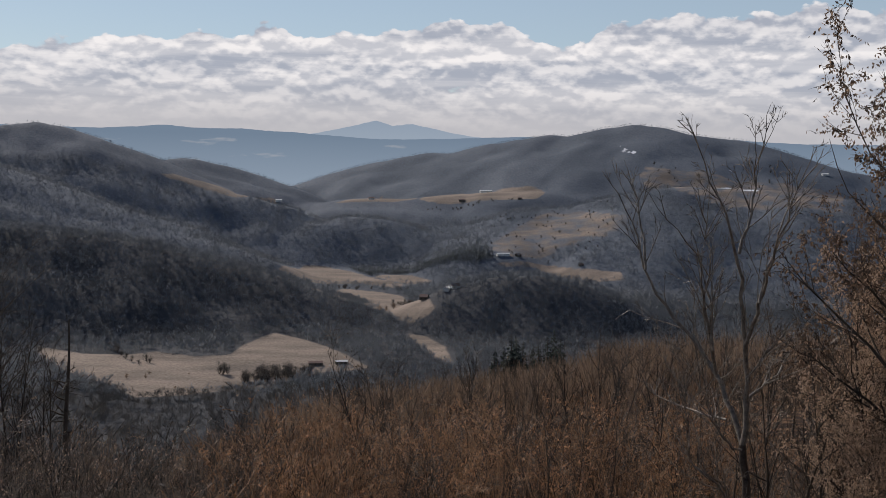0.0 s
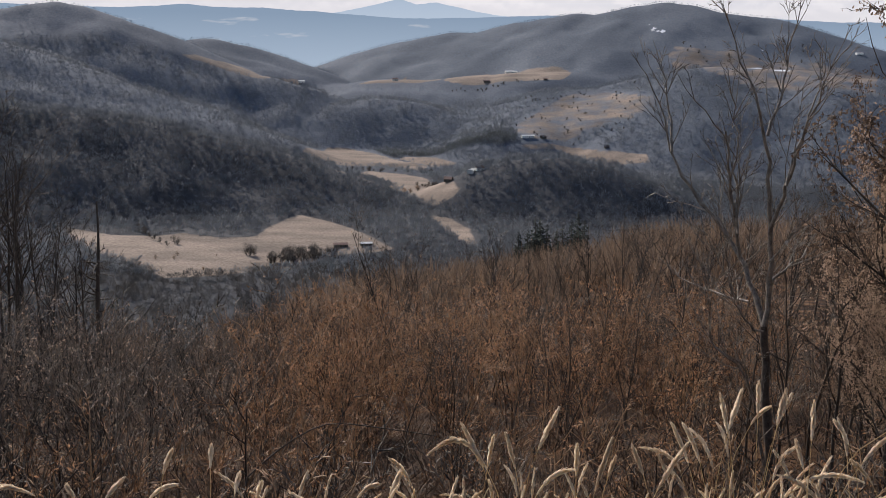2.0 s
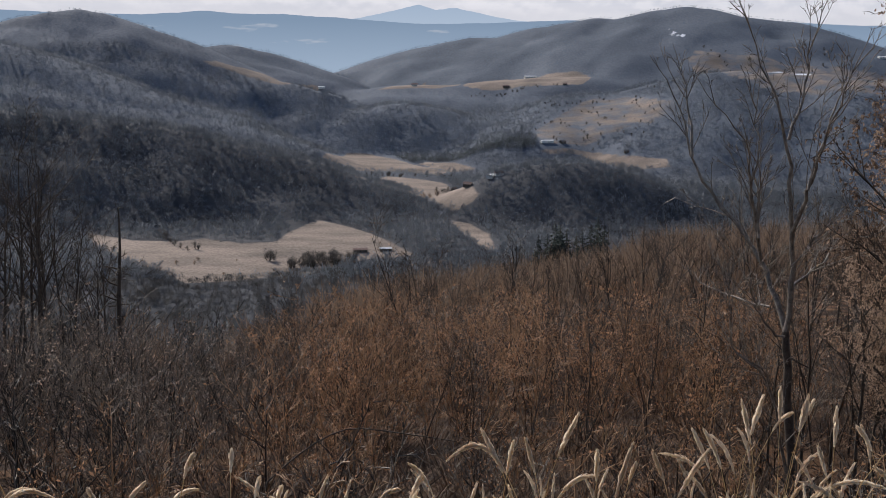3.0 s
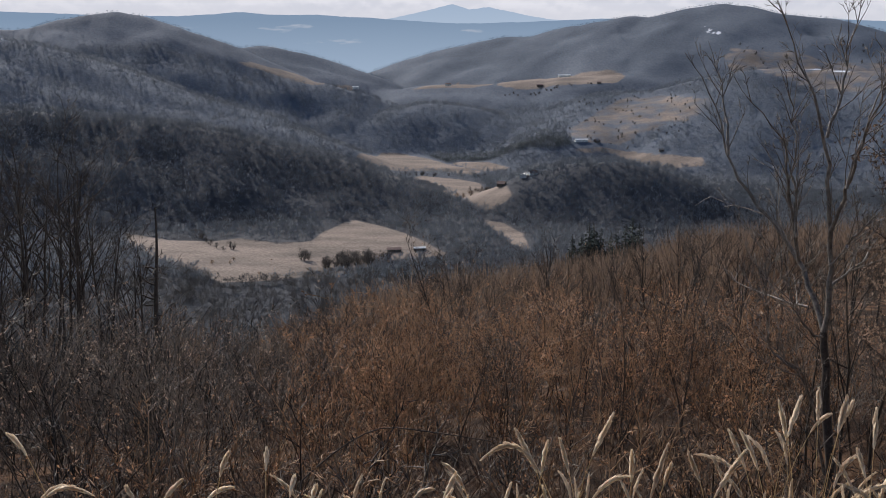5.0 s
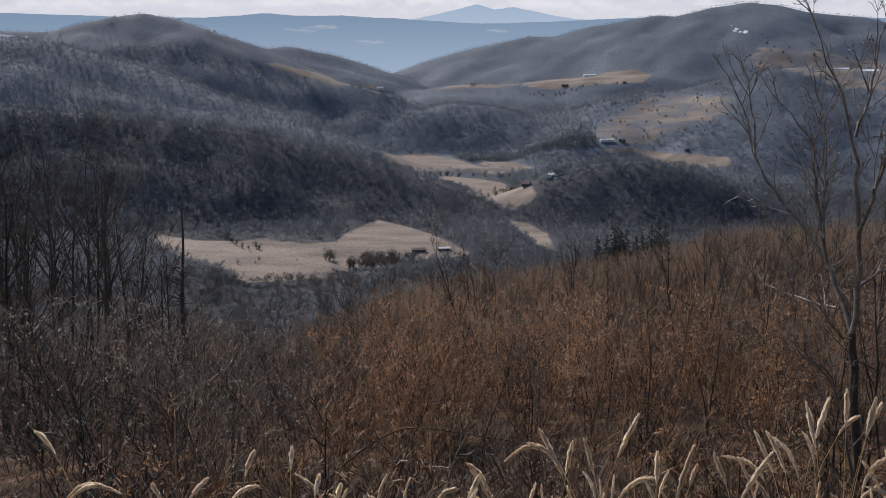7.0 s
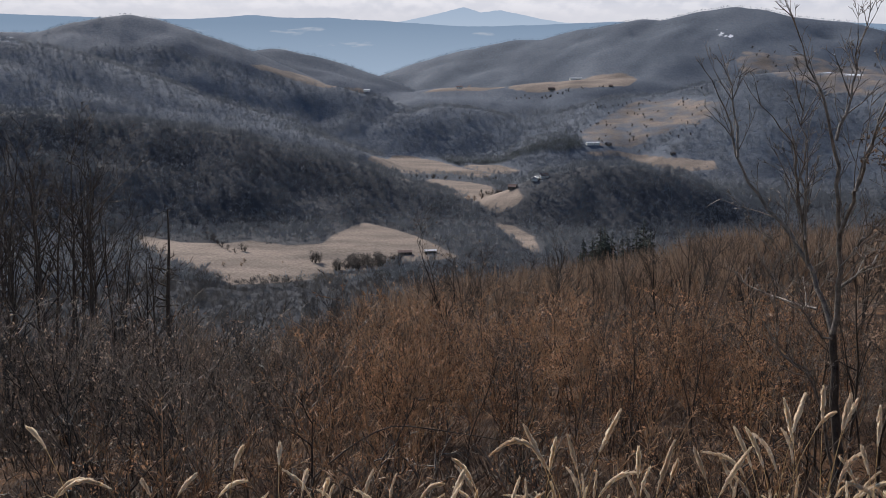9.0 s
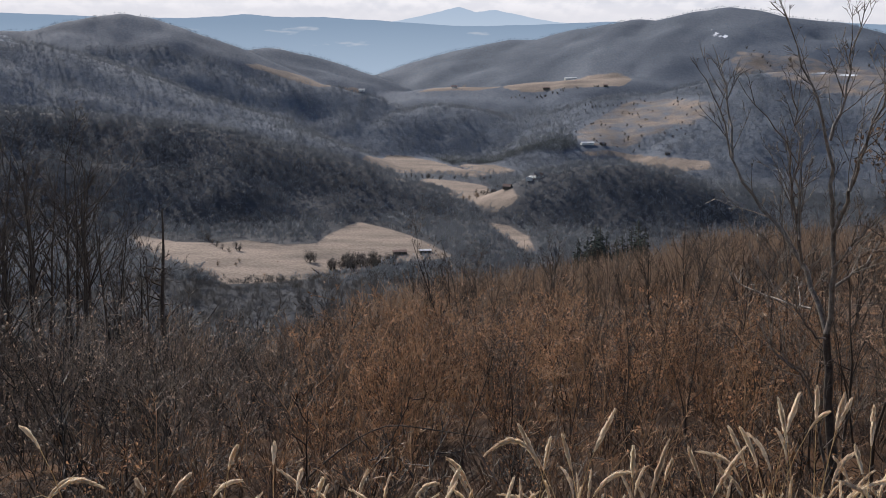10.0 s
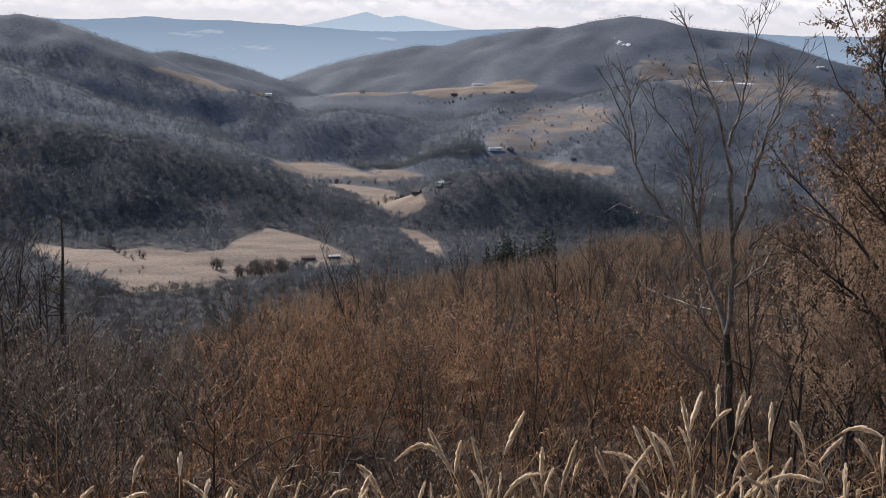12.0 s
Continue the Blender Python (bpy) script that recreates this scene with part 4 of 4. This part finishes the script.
# ---------- firs below the shoulder ----------
def fir(seed, tall):
    rng = np.random.RandomState(seed)
    root = new("fir_tree")
    s = Soup()
    s.tube([(0, 0, -0.3), (0, 0, tall * 0.5), (0, 0, tall)], [tall * 0.016, tall * 0.01, 0.02], 6)
    part("trunk", s.mesh("trunk", BARK_DARK), root)
    c = Soup()
    z = tall * 0.10
    while z < tall * 0.985:
        reach = tall * 0.21 * (1 - z / tall) ** 0.75 + 0.12
        for k in range(9):
            a = rng.uniform(0, 6.283)
            l = reach * rng.uniform(0.65, 1.15)
            d = np.array([math.cos(a), math.sin(a), 0])
            n = np.array([-math.sin(a), math.cos(a), 0])
            p = np.array([0, 0, z + rng.uniform(-0.2, 0.2)])
            m = p + d * l * 0.55 + np.array([0, 0, -0.10 * l])
            e = p + d * l + np.array([0, 0, rng.uniform(-0.4, -0.12) * l])
            w = l * 0.26
            c.add([p, m + n * w, e, m - n * w, m + np.array([0, 0, -0.22 * l])], [(0, 1, 2), (0, 2, 3), (1, 4, 2), (3, 2, 4)])
        z += tall * 0.035
    part("crown", c.mesh("crown", FIR, True), root)
    return root


def firs():
    kinds = [tagged(fir(600 + k, 9.0), "dark green fir among the leafless woods", "tree") for k in range(3)]
    rng = np.random.RandomState(61)
    places = []
    for az, tip in ((12.15, -10.2), (12.5, -10.6), (11.75, -10.75), (11.3, -11.0), (10.95, -11.15), (10.3, -11.0), (9.95, -10.7), (9.7, -10.65), (9.2, -11.3), (8.7, -11.35), (10.05, -10.8)):
        r = 246 + 6 * math.sin(az * 9)
        x, y = polar(az, r)
        places.append((x, y, max(0.5, (1.6 + r * math.tan(radians(tip + 0.35)) - spot(x, y)) / 9.0)))
    for az, r, s in ((24.6, 150, 0.8), (25.2, 155, 0.9)):
        x, y = polar(az, r)
        places.append((x, y, s))
    plant(kinds, places, "firs on the shoulder of the hill", rng)
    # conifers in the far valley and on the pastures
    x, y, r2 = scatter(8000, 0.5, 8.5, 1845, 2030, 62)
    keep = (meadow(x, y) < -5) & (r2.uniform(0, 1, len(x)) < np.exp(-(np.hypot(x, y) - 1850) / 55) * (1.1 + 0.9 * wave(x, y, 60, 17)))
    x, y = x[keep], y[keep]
    crowned("conifers", x, y, r2.uniform(5, 9, len(x)), CONIFER_HAZED, "dark conifer wood at the foot of the hill", 14, 0.2, 0.3, 0.08, 63)


# ---------- valley trees, bushes and houses ----------
def bush(seed, tall, wide, mat):
    """A round leafless tree: a few stems and a dense crown of fine twigs."""
    rng = np.random.RandomState(seed)
    root = new("meadow_tree")
    tips = []
    spec = dict(SAPLING, segs=(3, 2, 2), sides=(4, 3, 3), kids=(5, 1.4), least=0.05, thin=0.65, angle=(42, 40), ratio=(0.5, 0.55))
    wood = Soup()
    for k in range(5):
        a = rng.uniform(0, 6.283)
        grow(wood, tips, rng, np.array([0, 0, -0.3]), unit(np.array([math.cos(a) * wide, math.sin(a) * wide, 1])), tall * rng.uniform(0.7, 1), 0.15, 0, spec)
    part("trunk", wood.mesh("trunk", BARK_DARK), root)
    twigs = Soup()
    for k in range(240):
        p, d = tips[rng.randint(len(tips))]
        twigs.leaf(p - d * rng.uniform(0, 1.2) + rng.normal(size=3) * 0.5, d * 0.7 + rng.normal(size=3) * 0.5, tall * rng.uniform(0.10, 0.2), rng, 0.16)
    part("crown", twigs.mesh("crown", mat, True), root)
    return root


def box(soup, x0, x1, y0, y1, z0, z1):
    v = [(x, y, z) for x in (x0, x1) for y in (y0, y1) for z in (z0, z1)]
    soup.add(v, [(0, 1, 3, 2), (4, 6, 7, 5), (0, 4, 5, 1), (2, 3, 7, 6), (0, 2, 6, 4), (1, 5, 7, 3)])


def house(long_, deep, wall_h, roof_h, wall_mat, roof_mat, name="farmhouse"):
    root = new(name)
    s = Soup()
    l, d = long_ / 2, deep / 2
    s.add([(-l, -d, -1), (l, -d, -1), (l, d, -1), (-l, d, -1), (-l, -d, wall_h), (l, -d, wall_h), (l, d, wall_h), (-l, d, wall_h), (-l, 0, wall_h + roof_h), (l, 0, wall_h + roof_h)],
          [(0, 1, 5, 4), (2, 3, 7, 6), (1, 2, 6, 9, 5), (3, 0, 4, 8, 7)])
    part("wall", s.mesh("wall", wall_mat, True), root)
    for sign in (-1, 1):
        s, o, k = Soup(), 0.5, roof_h / d
        a, b = sign * (d + o), 0.0
        za, zb = wall_h - o * k + 0.15, wall_h + roof_h + 0.15
        v = [(-l - o, a, za), (l + o, a, za), (l + o, b, zb), (-l - o, b, zb)]
        s.add(v + [(x, y, z + 0.25) for x, y, z in v], [(0, 1, 2, 3), (4, 7, 6, 5), (0, 4, 5, 1), (1, 5, 6, 2), (2, 6, 7, 3), (3, 7, 4, 0)])
        part("roof", s.mesh("roof", roof_mat, True), root)
    if wall_mat == PLASTER:
        s = Soup()
        box(s, l * 0.3, l * 0.3 + 0.7, -0.35, 0.35, wall_h + roof_h * 0.6, wall_h + roof_h + 1.1)
        part("chimney", s.mesh("chimney", ROOF, True), root)
    for k in range(max(2, int(long_ // 4))):
        s, x = Soup(), -l + long_ * (k + 0.5) / max(2, int(long_ // 4))
        box(s, x - 0.5, x + 0.5, -d - 0.06, -d + 0.02, 0.9, 2.2)
        part("window", s.mesh("window", GLASS, True), root)
    s = Soup()
    box(s, -0.5 + l * 0.15, 0.5 + l * 0.15, -d - 0.05, -d + 0.02, -0.05, 2.0)
    part("door", s.mesh("door", DARK_WOOD, True), root)
    return root


def valley():
    rng = np.random.RandomState(70)
    kinds = [tagged(bush(700 + k, 6.5, 0.35, BUSH), "round leafless tree standing in the dry meadow", "tree") for k in range(3)]
    rusty = [tagged(bush(710, 5.5, 0.3, LEAF_PALE), "small tree with rust-brown leaves in the dry meadow", "tree")]
    plant(rusty, [(-215, 1013, 0.85), (-197, 1016, 0.8), (-197, 1035, 0.75), (-160, 970, 0.6), (-158, 1041, 0.35), (52, 1420, 1.3), (60, 1412, 1.2), (70, 1405, 1.4)], "rusty trees in the meadows", rng)
    places = [(-264, 1165, 1.5), (-259, 1160, 1.6), (-254, 1151, 1.4), (-246, 1134, 1.0), (-238, 1117, 1.1), (-228, 1101, 1.0), (-217, 1087, 0.9), (-212, 1101, 1.3), (-208, 1096, 1.1), (-124, 1046, 2.0), (-120, 1049, 1.7), (-128, 1049, 1.6)]
    for k in range(40):
        t = rng.uniform(0, 1)
        places.append((-100 + 62 * t + rng.normal(0, 4), 1008 + 28 * t + rng.uniform(0, 26), rng.uniform(1.1, 2.0)))
    for k in range(28):
        t = rng.uniform(0, 1)
        places.append((-92 + 200 * t, 1700 - 12 * t + rng.normal(0, 6), rng.uniform(0.6, 1.3)))
    for k in range(18):
        places.append((100 + rng.normal(0, 18), 1500 + rng.normal(0, 30), rng.uniform(0.6, 1.2)))
    for k in range(92):
        places.append((rng.uniform(290, 580), rng.uniform(1850, 2200), rng.uniform(0.35, 1.0)))
    for k in range(50):
        places.append((rng.uniform(720, 1200), rng.uniform(2150, 2620), rng.uniform(0.6, 1.4)))
    for k in range(25):
        t = rng.uniform(0, 1)
        places.append((190 + 240 * t, 2400 - 10 * t + rng.normal(0, 8), rng.uniform(0.5, 1.1)))
    plant(kinds, places, "leafless trees and bushes in the valley", rng)
    for x, y, turn, size, mats, label, name in (
            (296, 1855, 12, (24, 8, 3.4, 1.3), (PLASTER, ROOF_PALE), "long white farmhouse with a pale roof on the terrace", "farmhouse"),
            (326, 1859, 30, (10, 7, 3.0, 2.4), (DARK_WOOD, ROOF), "dark timber barn beside the white farmhouse", "barn"),
            (-159, 2465, 20, (15, 9, 4.0, 1.3), (PLASTER, ROOF_PALE), "small bright house on the wooded ridge", "farmhouse"),
            (-30, 1089, 8, (15, 7, 2.6, 1.6), (DARK_WOOD, ROOF), "long low brown barn at the meadow's edge", "barn"),
            (-2, 1093, 8, (13, 6, 2.4, 1.1), (DARK_WOOD, ROOF_PALE), "low weathered shed at the meadow's edge", "barn"),
            (117, 1570, 30, (12, 8, 3.4, 2.8), (PLASTER, ROOF), "village house with a tiled roof in the valley", "house"),
            (110, 1364, -20, (11, 8, 3.4, 2.8), (DARK_WOOD, ROOF), "dark wooden village house in the valley", "house"),
            (141, 1358, 70, (16, 8, 3.2, 1.4), (PLASTER, ROOF_PALE), "pale-roofed village house in the valley", "house"),
            (106, 1519, 15, (14, 8, 3.2, 2.6), (DARK_WOOD, ROOF), "brown farm building beside the meadow", "barn"),
            (152, 1354, 10, (11, 7, 3.2, 2.6), (PLASTER, ROOF), "whitewashed village house in the valley", "house"),
            (356, 2527, 10, (30, 10, 3.4, 1.5), (PLASTER, ROOF_PALE), "pale farm building on the plateau field", "farmhouse"),
            (286, 2442, 5, (15, 7, 2.8, 2.2), (DARK_WOOD, ROOF), "brown barn on the plateau field", "barn"),
            (419, 2386, -10, (9, 6, 2.8, 2.0), (DARK_WOOD, ROOF), "dark barn at the end of the plateau field", "barn"),
            (67, 2515, 0, (14, 8, 3.4, 2.6), (PLASTER, ROOF), "small house on the plateau edge", "house"),
            (1282, 2593, 0, (18, 10, 3.6, 1.4), (PLASTER, ROOF_PALE), "white house on the high pasture", "farmhouse"),
            (431, 1793, 10, (8, 5, 2.4, 1.8), (DARK_WOOD, ROOF), "long brown shed on the terrace field", "barn")):
        ob = house(*size, *mats, name)
        ob.matrix_basis = pose(x, y, spot(x, y) + 0.3, 0, 0, turn)
        tagged(ob, label, "house" if name != "barn" else "barn")


firs()
valley()


# ---------- tall grass at the viewer's feet ----------
def tuft(seed, stems, tall, bent):
    rng = np.random.RandomState(seed)
    root = new("grass_tuft")
    blades = Soup()
    for k in range(stems):
        a = rng.uniform(0, 6.283)
        lean = np.array([math.cos(a), math.sin(a), 0]) * rng.uniform(0.05, 0.26)
        h = tall * rng.uniform(0.7, 1.05)
        u = np.linspace(0, 1, 6)
        q = np.stack([lean[0] * u ** 1.7, lean[1] * u ** 1.7, h * u - 0.05], -1)
        q[:, :2] += rng.normal(size=2) * 0.05
        s = Soup()
        s.tube(q, np.linspace(0.0026, 0.0014, 6), 3)
        part("stem", s.mesh("stem", STRAW), root)
        # the drooping feathery head
        d = unit(q[-1] - q[-2])
        head, length = Soup(), rng.uniform(0.15, 0.25)
        droop = unit(np.array([lean[0], lean[1], 0]) + rng.normal(size=3) * np.array([0.05, 0.05, 0]))
        p, line = q[-1] - d * 0.02, []
        for i in range(9):
            line.append(p)
            d = unit(d + droop * bent * rng.uniform(0.5, 1.4) - np.array([0, 0, bent * 0.45]))
            p = p + d * length / 8
        line = np.array(line)
        prof = np.sin(math.pi * np.linspace(0.02, 0.97, 9) ** 0.62) ** 0.8
        head.tube(line, 0.0055 * prof + 0.001, 5)
        for i in range(260):
            t = rng.uniform(0, 7.99)
            j = int(t)
            c = line[j] + (line[j + 1] - line[j]) * (t - j)
            w = unit(line[j + 1] - line[j])
            o = unit(np.cross(w, rng.normal(size=3)))
            head.leaf(c, w + o * 0.2, 0.034 * (0.35 + prof[j]) * rng.uniform(0.6, 1.25), rng, 0.045)
        part("plume", head.mesh("plume", PLUME, True), root)
    for k in range(14):
        a = rng.uniform(0, 6.283)
        h, out = tall * rng.uniform(0.3, 0.75), rng.uniform(0.1, 0.5)
        u = np.linspace(0, 1, 5)
        q = np.stack([math.cos(a) * out * u ** 1.5, math.sin(a) * out * u ** 1.5, h * (u - 0.35 * u ** 3)], -1)
        q[:, :2] += rng.normal(size=2) * 0.08
        n = np.array([-math.sin(a), math.cos(a), 0]) * 0.004
        v = np.concatenate([q + n * (1 - u)[:, None], q - n * (1 - u)[:, None]])
        blades.add(v, [(i, i + 1, i + 6, i + 5) for i in range(4)])
    part("blades", blades.mesh("blades", STRAW, True), root)
    return root


# single tall plumes: bearing and height of the head's foot and of its tip (degrees), and how far it arches
PLUMES_MID = ((7.27, -24.53, 3.73, -23.73, 1.25), (7.03, -24.42, 5.78, -22.22, 0.1), (7.3, -24.41, 7.59, -22.77, 0.0), (9.0, -24.44, 8.4, -22.63, 0.1), (10.34, -23.32, 11.4, -21.1, 0.05), (12.69, -24.57, 12.65, -23.0, 0), (13.86, -25.33, 14.68, -22.52, 0.1), (14.6, -24.49, 14.93, -23.47, 0), (16.66, -24.21, 15.96, -22.79, 0.1), (17.54, -24.94, 19.0, -22.37, 0.1), (10.37, -25.74, 12.55, -24.28, 0.55), (2.72, -25.59, 1.43, -24.08, 0.35), (1.33, -25.97, 2.02, -24.68, 0.0), (-0.65, -26.15, 0.57, -25.43, 0.5))
PLUMES_WEST = ((-12.09, -24.19, -11.58, -23.05, 0.3), (-9.39, -24.09, -9.31, -23.02, 0), (-15.43, -25.19, -14.43, -24.23, 0.15), (-13.02, -25.49, -11.49, -24.81, 0.45), (-22.06, -24.38, -19.36, -24.31, 0.8), (-22.31, -24.46, -19.84, -24.07, 0.9), (-22.56, -21.87, -23.34, -20.71, 0.35), (-8.02, -25.56, -7.75, -24.58, 0), (-6.76, -25.93, -6.47, -25.16, 0), (-17.02, -25.01, -17.35, -24.27, 0))
PLUMES_EAST = ((21.4, -21.74, 20.77, -19.56, 0.1), (21.36, -21.24, 21.82, -19.25, 0.1), (22.87, -20.36, 22.78, -18.69, 0.1), (22.53, -20.88, 23.35, -19.88, 0.4), (24.03, -20.58, 24.55, -19.07, 0.15), (19.87, -23.21, 18.83, -21.34, 0.3), (19.19, -23.29, 18.18, -21.41, 0.2), (25.86, -21.26, 25.81, -19.35, 0.05), (27.79, -21.16, 27.07, -20.14, 0.3), (28.65, -21.9, 29.58, -20.61, 0.1), (25.15, -23.96, 28.63, -22.9, 0.6), (29.7, -20.16, 31.52, -19.97, 0.5), (31.5, -21.59, 30.58, -20.51, 0.3), (29.16, -22.86, 28.12, -21.99, 0.2), (23.96, -20.73, 24.24, -18.94, 0.1), (25.57, -22.78, 25.08, -21.48, 0.1))


def single_plume(seed, az0, el0, az1, el1, arch, r):
    """One tall grass stalk with its feathery head."""
    rng = np.random.RandomState(seed)

    def place(az, el, far):
        x, y = polar(az, far)
        return np.array([x, y, 1.6 + far * math.tan(radians(el))])

    a, b = place(az0, el0, r), place(az1, el1, r + rng.uniform(-0.06, 0.06))
    x, y = a[0] + rng.uniform(-0.12, 0.12) - (b[0] - a[0]) * 0.6, a[1] + rng.uniform(-0.05, 0.15)
    base = np.array([x, y, spot(x, y)])
    root = new("tall_grass")
    root.matrix_basis = pose(*base)
    a, b = a - base, b - base
    u = np.linspace(0, 1, 9)[:, None]
    rise = np.array([0, 0, 1.0]) * np.linalg.norm(b - a) * 0.36 * arch
    head_line = a * (1 - u) + b * u + rise * (4 * u * (1 - u)) * (1 - 0.35 * u)
    start = unit(head_line[1] - head_line[0])
    v = np.linspace(0, 1, 8)[:, None]
    bend = a - start * np.linalg.norm(a) * 0.35
    stalk = (1 - v) ** 2 * np.array([0, 0, -0.05]) + 2 * v * (1 - v) * bend + v ** 2 * a
    s = Soup()
    s.tube(stalk, np.linspace(0.0026, 0.0016, 8), 4)
    part("stem", s.mesh("stem", STRAW), root)
    head = Soup()
    prof = np.sin(math.pi * np.linspace(0.03, 0.97, 9) ** 0.6) ** 0.8
    length = np.linalg.norm(np.diff(head_line, axis=0), axis=1).sum()
    head.tube(head_line, 0.0055 * prof + 0.001, 6)
    for k in range(int(650 * min(1.3, max(0.5, length / 0.17)))):
        t = rng.uniform(0, 7.99)
        j = int(t)
        w = unit(head_line[j + 1] - head_line[j])
        o = unit(np.cross(w, rng.normal(size=3)))
        head.leaf(head_line[j] + (head_line[j + 1] - head_line[j]) * (t - j), w + o * rng.uniform(0.04, 0.26) - np.array([0, 0, 0.12]), 0.034 * (0.3 + prof[j]) * rng.uniform(0.5, 1.2), rng, 0.05)
    part("plume", head.mesh("plume", PLUME, True), root)
    blades = Soup()
    for k in range(3):
        t, g = rng.uniform(0.3, 0.75), rng.uniform(0, 6.283)
        i = int(t * 7)
        w = np.linspace(0, 1, 5)
        l = rng.uniform(0.2, 0.4)
        q = stalk[i] + np.stack([math.cos(g) * l * 0.6 * w, math.sin(g) * l * 0.6 * w, l * (0.8 * w - 0.75 * w ** 2)], -1)
        n = np.array([-math.sin(g), math.cos(g), 0]) * 0.004
        blades.add(np.concatenate([q + n * (1 - w)[:, None], q - n * (1 - w)[:, None]]), [(c, c + 1, c + 6, c + 5) for c in range(4)])
    part("blades", blades.mesh("blades", STRAW, True), root)
    bow = "arching" if arch > 0.5 else "upright"
    tagged(root, bow + " straw-coloured grass stalk with a pale feathery head", "grass", "single tall grass stalks")


def meadow_edge():
    rng = np.random.RandomState(90)
    for k, row in enumerate(PLUMES_MID + PLUMES_WEST + PLUMES_EAST):
        single_plume(900 + k, *row, rng.uniform(3.8, 4.5))
    label = "dry straw-coloured tall grass with feathery drooping plumes"
    kinds = [tagged(tuft(800 + k, n, 1.15, b), label, "grass") for k, (n, b) in enumerate(((3, 0.05), (2, 0.09), (2, 0.17), (1, 0.04), (2, 0.03)))]
    places = []
    for k in range(26):
        x, y = polar(rng.uniform(19, 34), rng.uniform(4.2, 5.2))
        places.append((x, y, rng.uniform(0.82, 1.0)))
    for k in range(44):
        x, y = polar(rng.uniform(2, 31), rng.uniform(3.5, 4.3))
        places.append((x, y, rng.uniform(0.66, 0.82)))
    for k in range(95):
        x, y = polar(rng.uniform(-30, 36), rng.uniform(3.3, 4.6))
        places.append((x, y, rng.uniform(0.60, 0.84)))
    plant(kinds, places, "tall dry grasses on the slope", rng)


def straw():
    """The dense dry sward from which the plumes rise."""
    x, y, rng = scatter(1300, -31, 37, 2.6, 4.7, 95)
    brush("dry_grass", x, y, rng.uniform(0.38, 0.80, len(x)), STRAW, "dense dry straw-coloured grass on the slope", 40, 0.55, 96, "grass", 0.012, 0.0)
    rng = np.random.RandomState(97)
    a, r = rng.uniform(0, 6.283, 1500), np.sqrt(rng.uniform(0.8 ** 2, 6.0 ** 2, 1500))
    front = (r > 2.4) & (np.cos(a) > 0.5)
    x, y = (r * np.sin(a))[~front], (r * np.cos(a))[~front]
    brush("dry_grass", x, y, rng.uniform(0.15, 0.34, len(x)), STRAW, "short trampled dry grass on the hilltop", 24, 0.8, 98, "grass", 0.02, 0.0)


def bramble():
    rng = np.random.RandomState(91)
    root = new("bramble")
    x0, y0 = polar(-8.2, 6.6)
    u = np.linspace(0, 1, 14)
    pts = []
    for t in u:
        az = -8.2 + 12.4 * t
        el = -25.5 + 3.6 * math.sin(min(1, t * 1.75) * math.pi / 2) - 1.6 * max(0, t - 0.45)
        x, y = polar(az, 6.6)
        pts.append((x, y, 1.6 + 6.6 * math.tan(radians(el))))
    pts = np.array(pts)
    pts[0][2] = spot(x0, y0) - 0.05
    pts -= np.array([x0, y0, spot(x0, y0)])
    root.matrix_basis = stand(x0, y0)
    s = Soup()
    s.tube(pts, np.linspace(0.007, 0.003, 14), 6)
    part("cane", s.mesh("cane", BARK_DARK), root)
    tagged(root, "long arching bare bramble cane over the thicket", "bramble")


meadow_edge()
straw()
bramble()
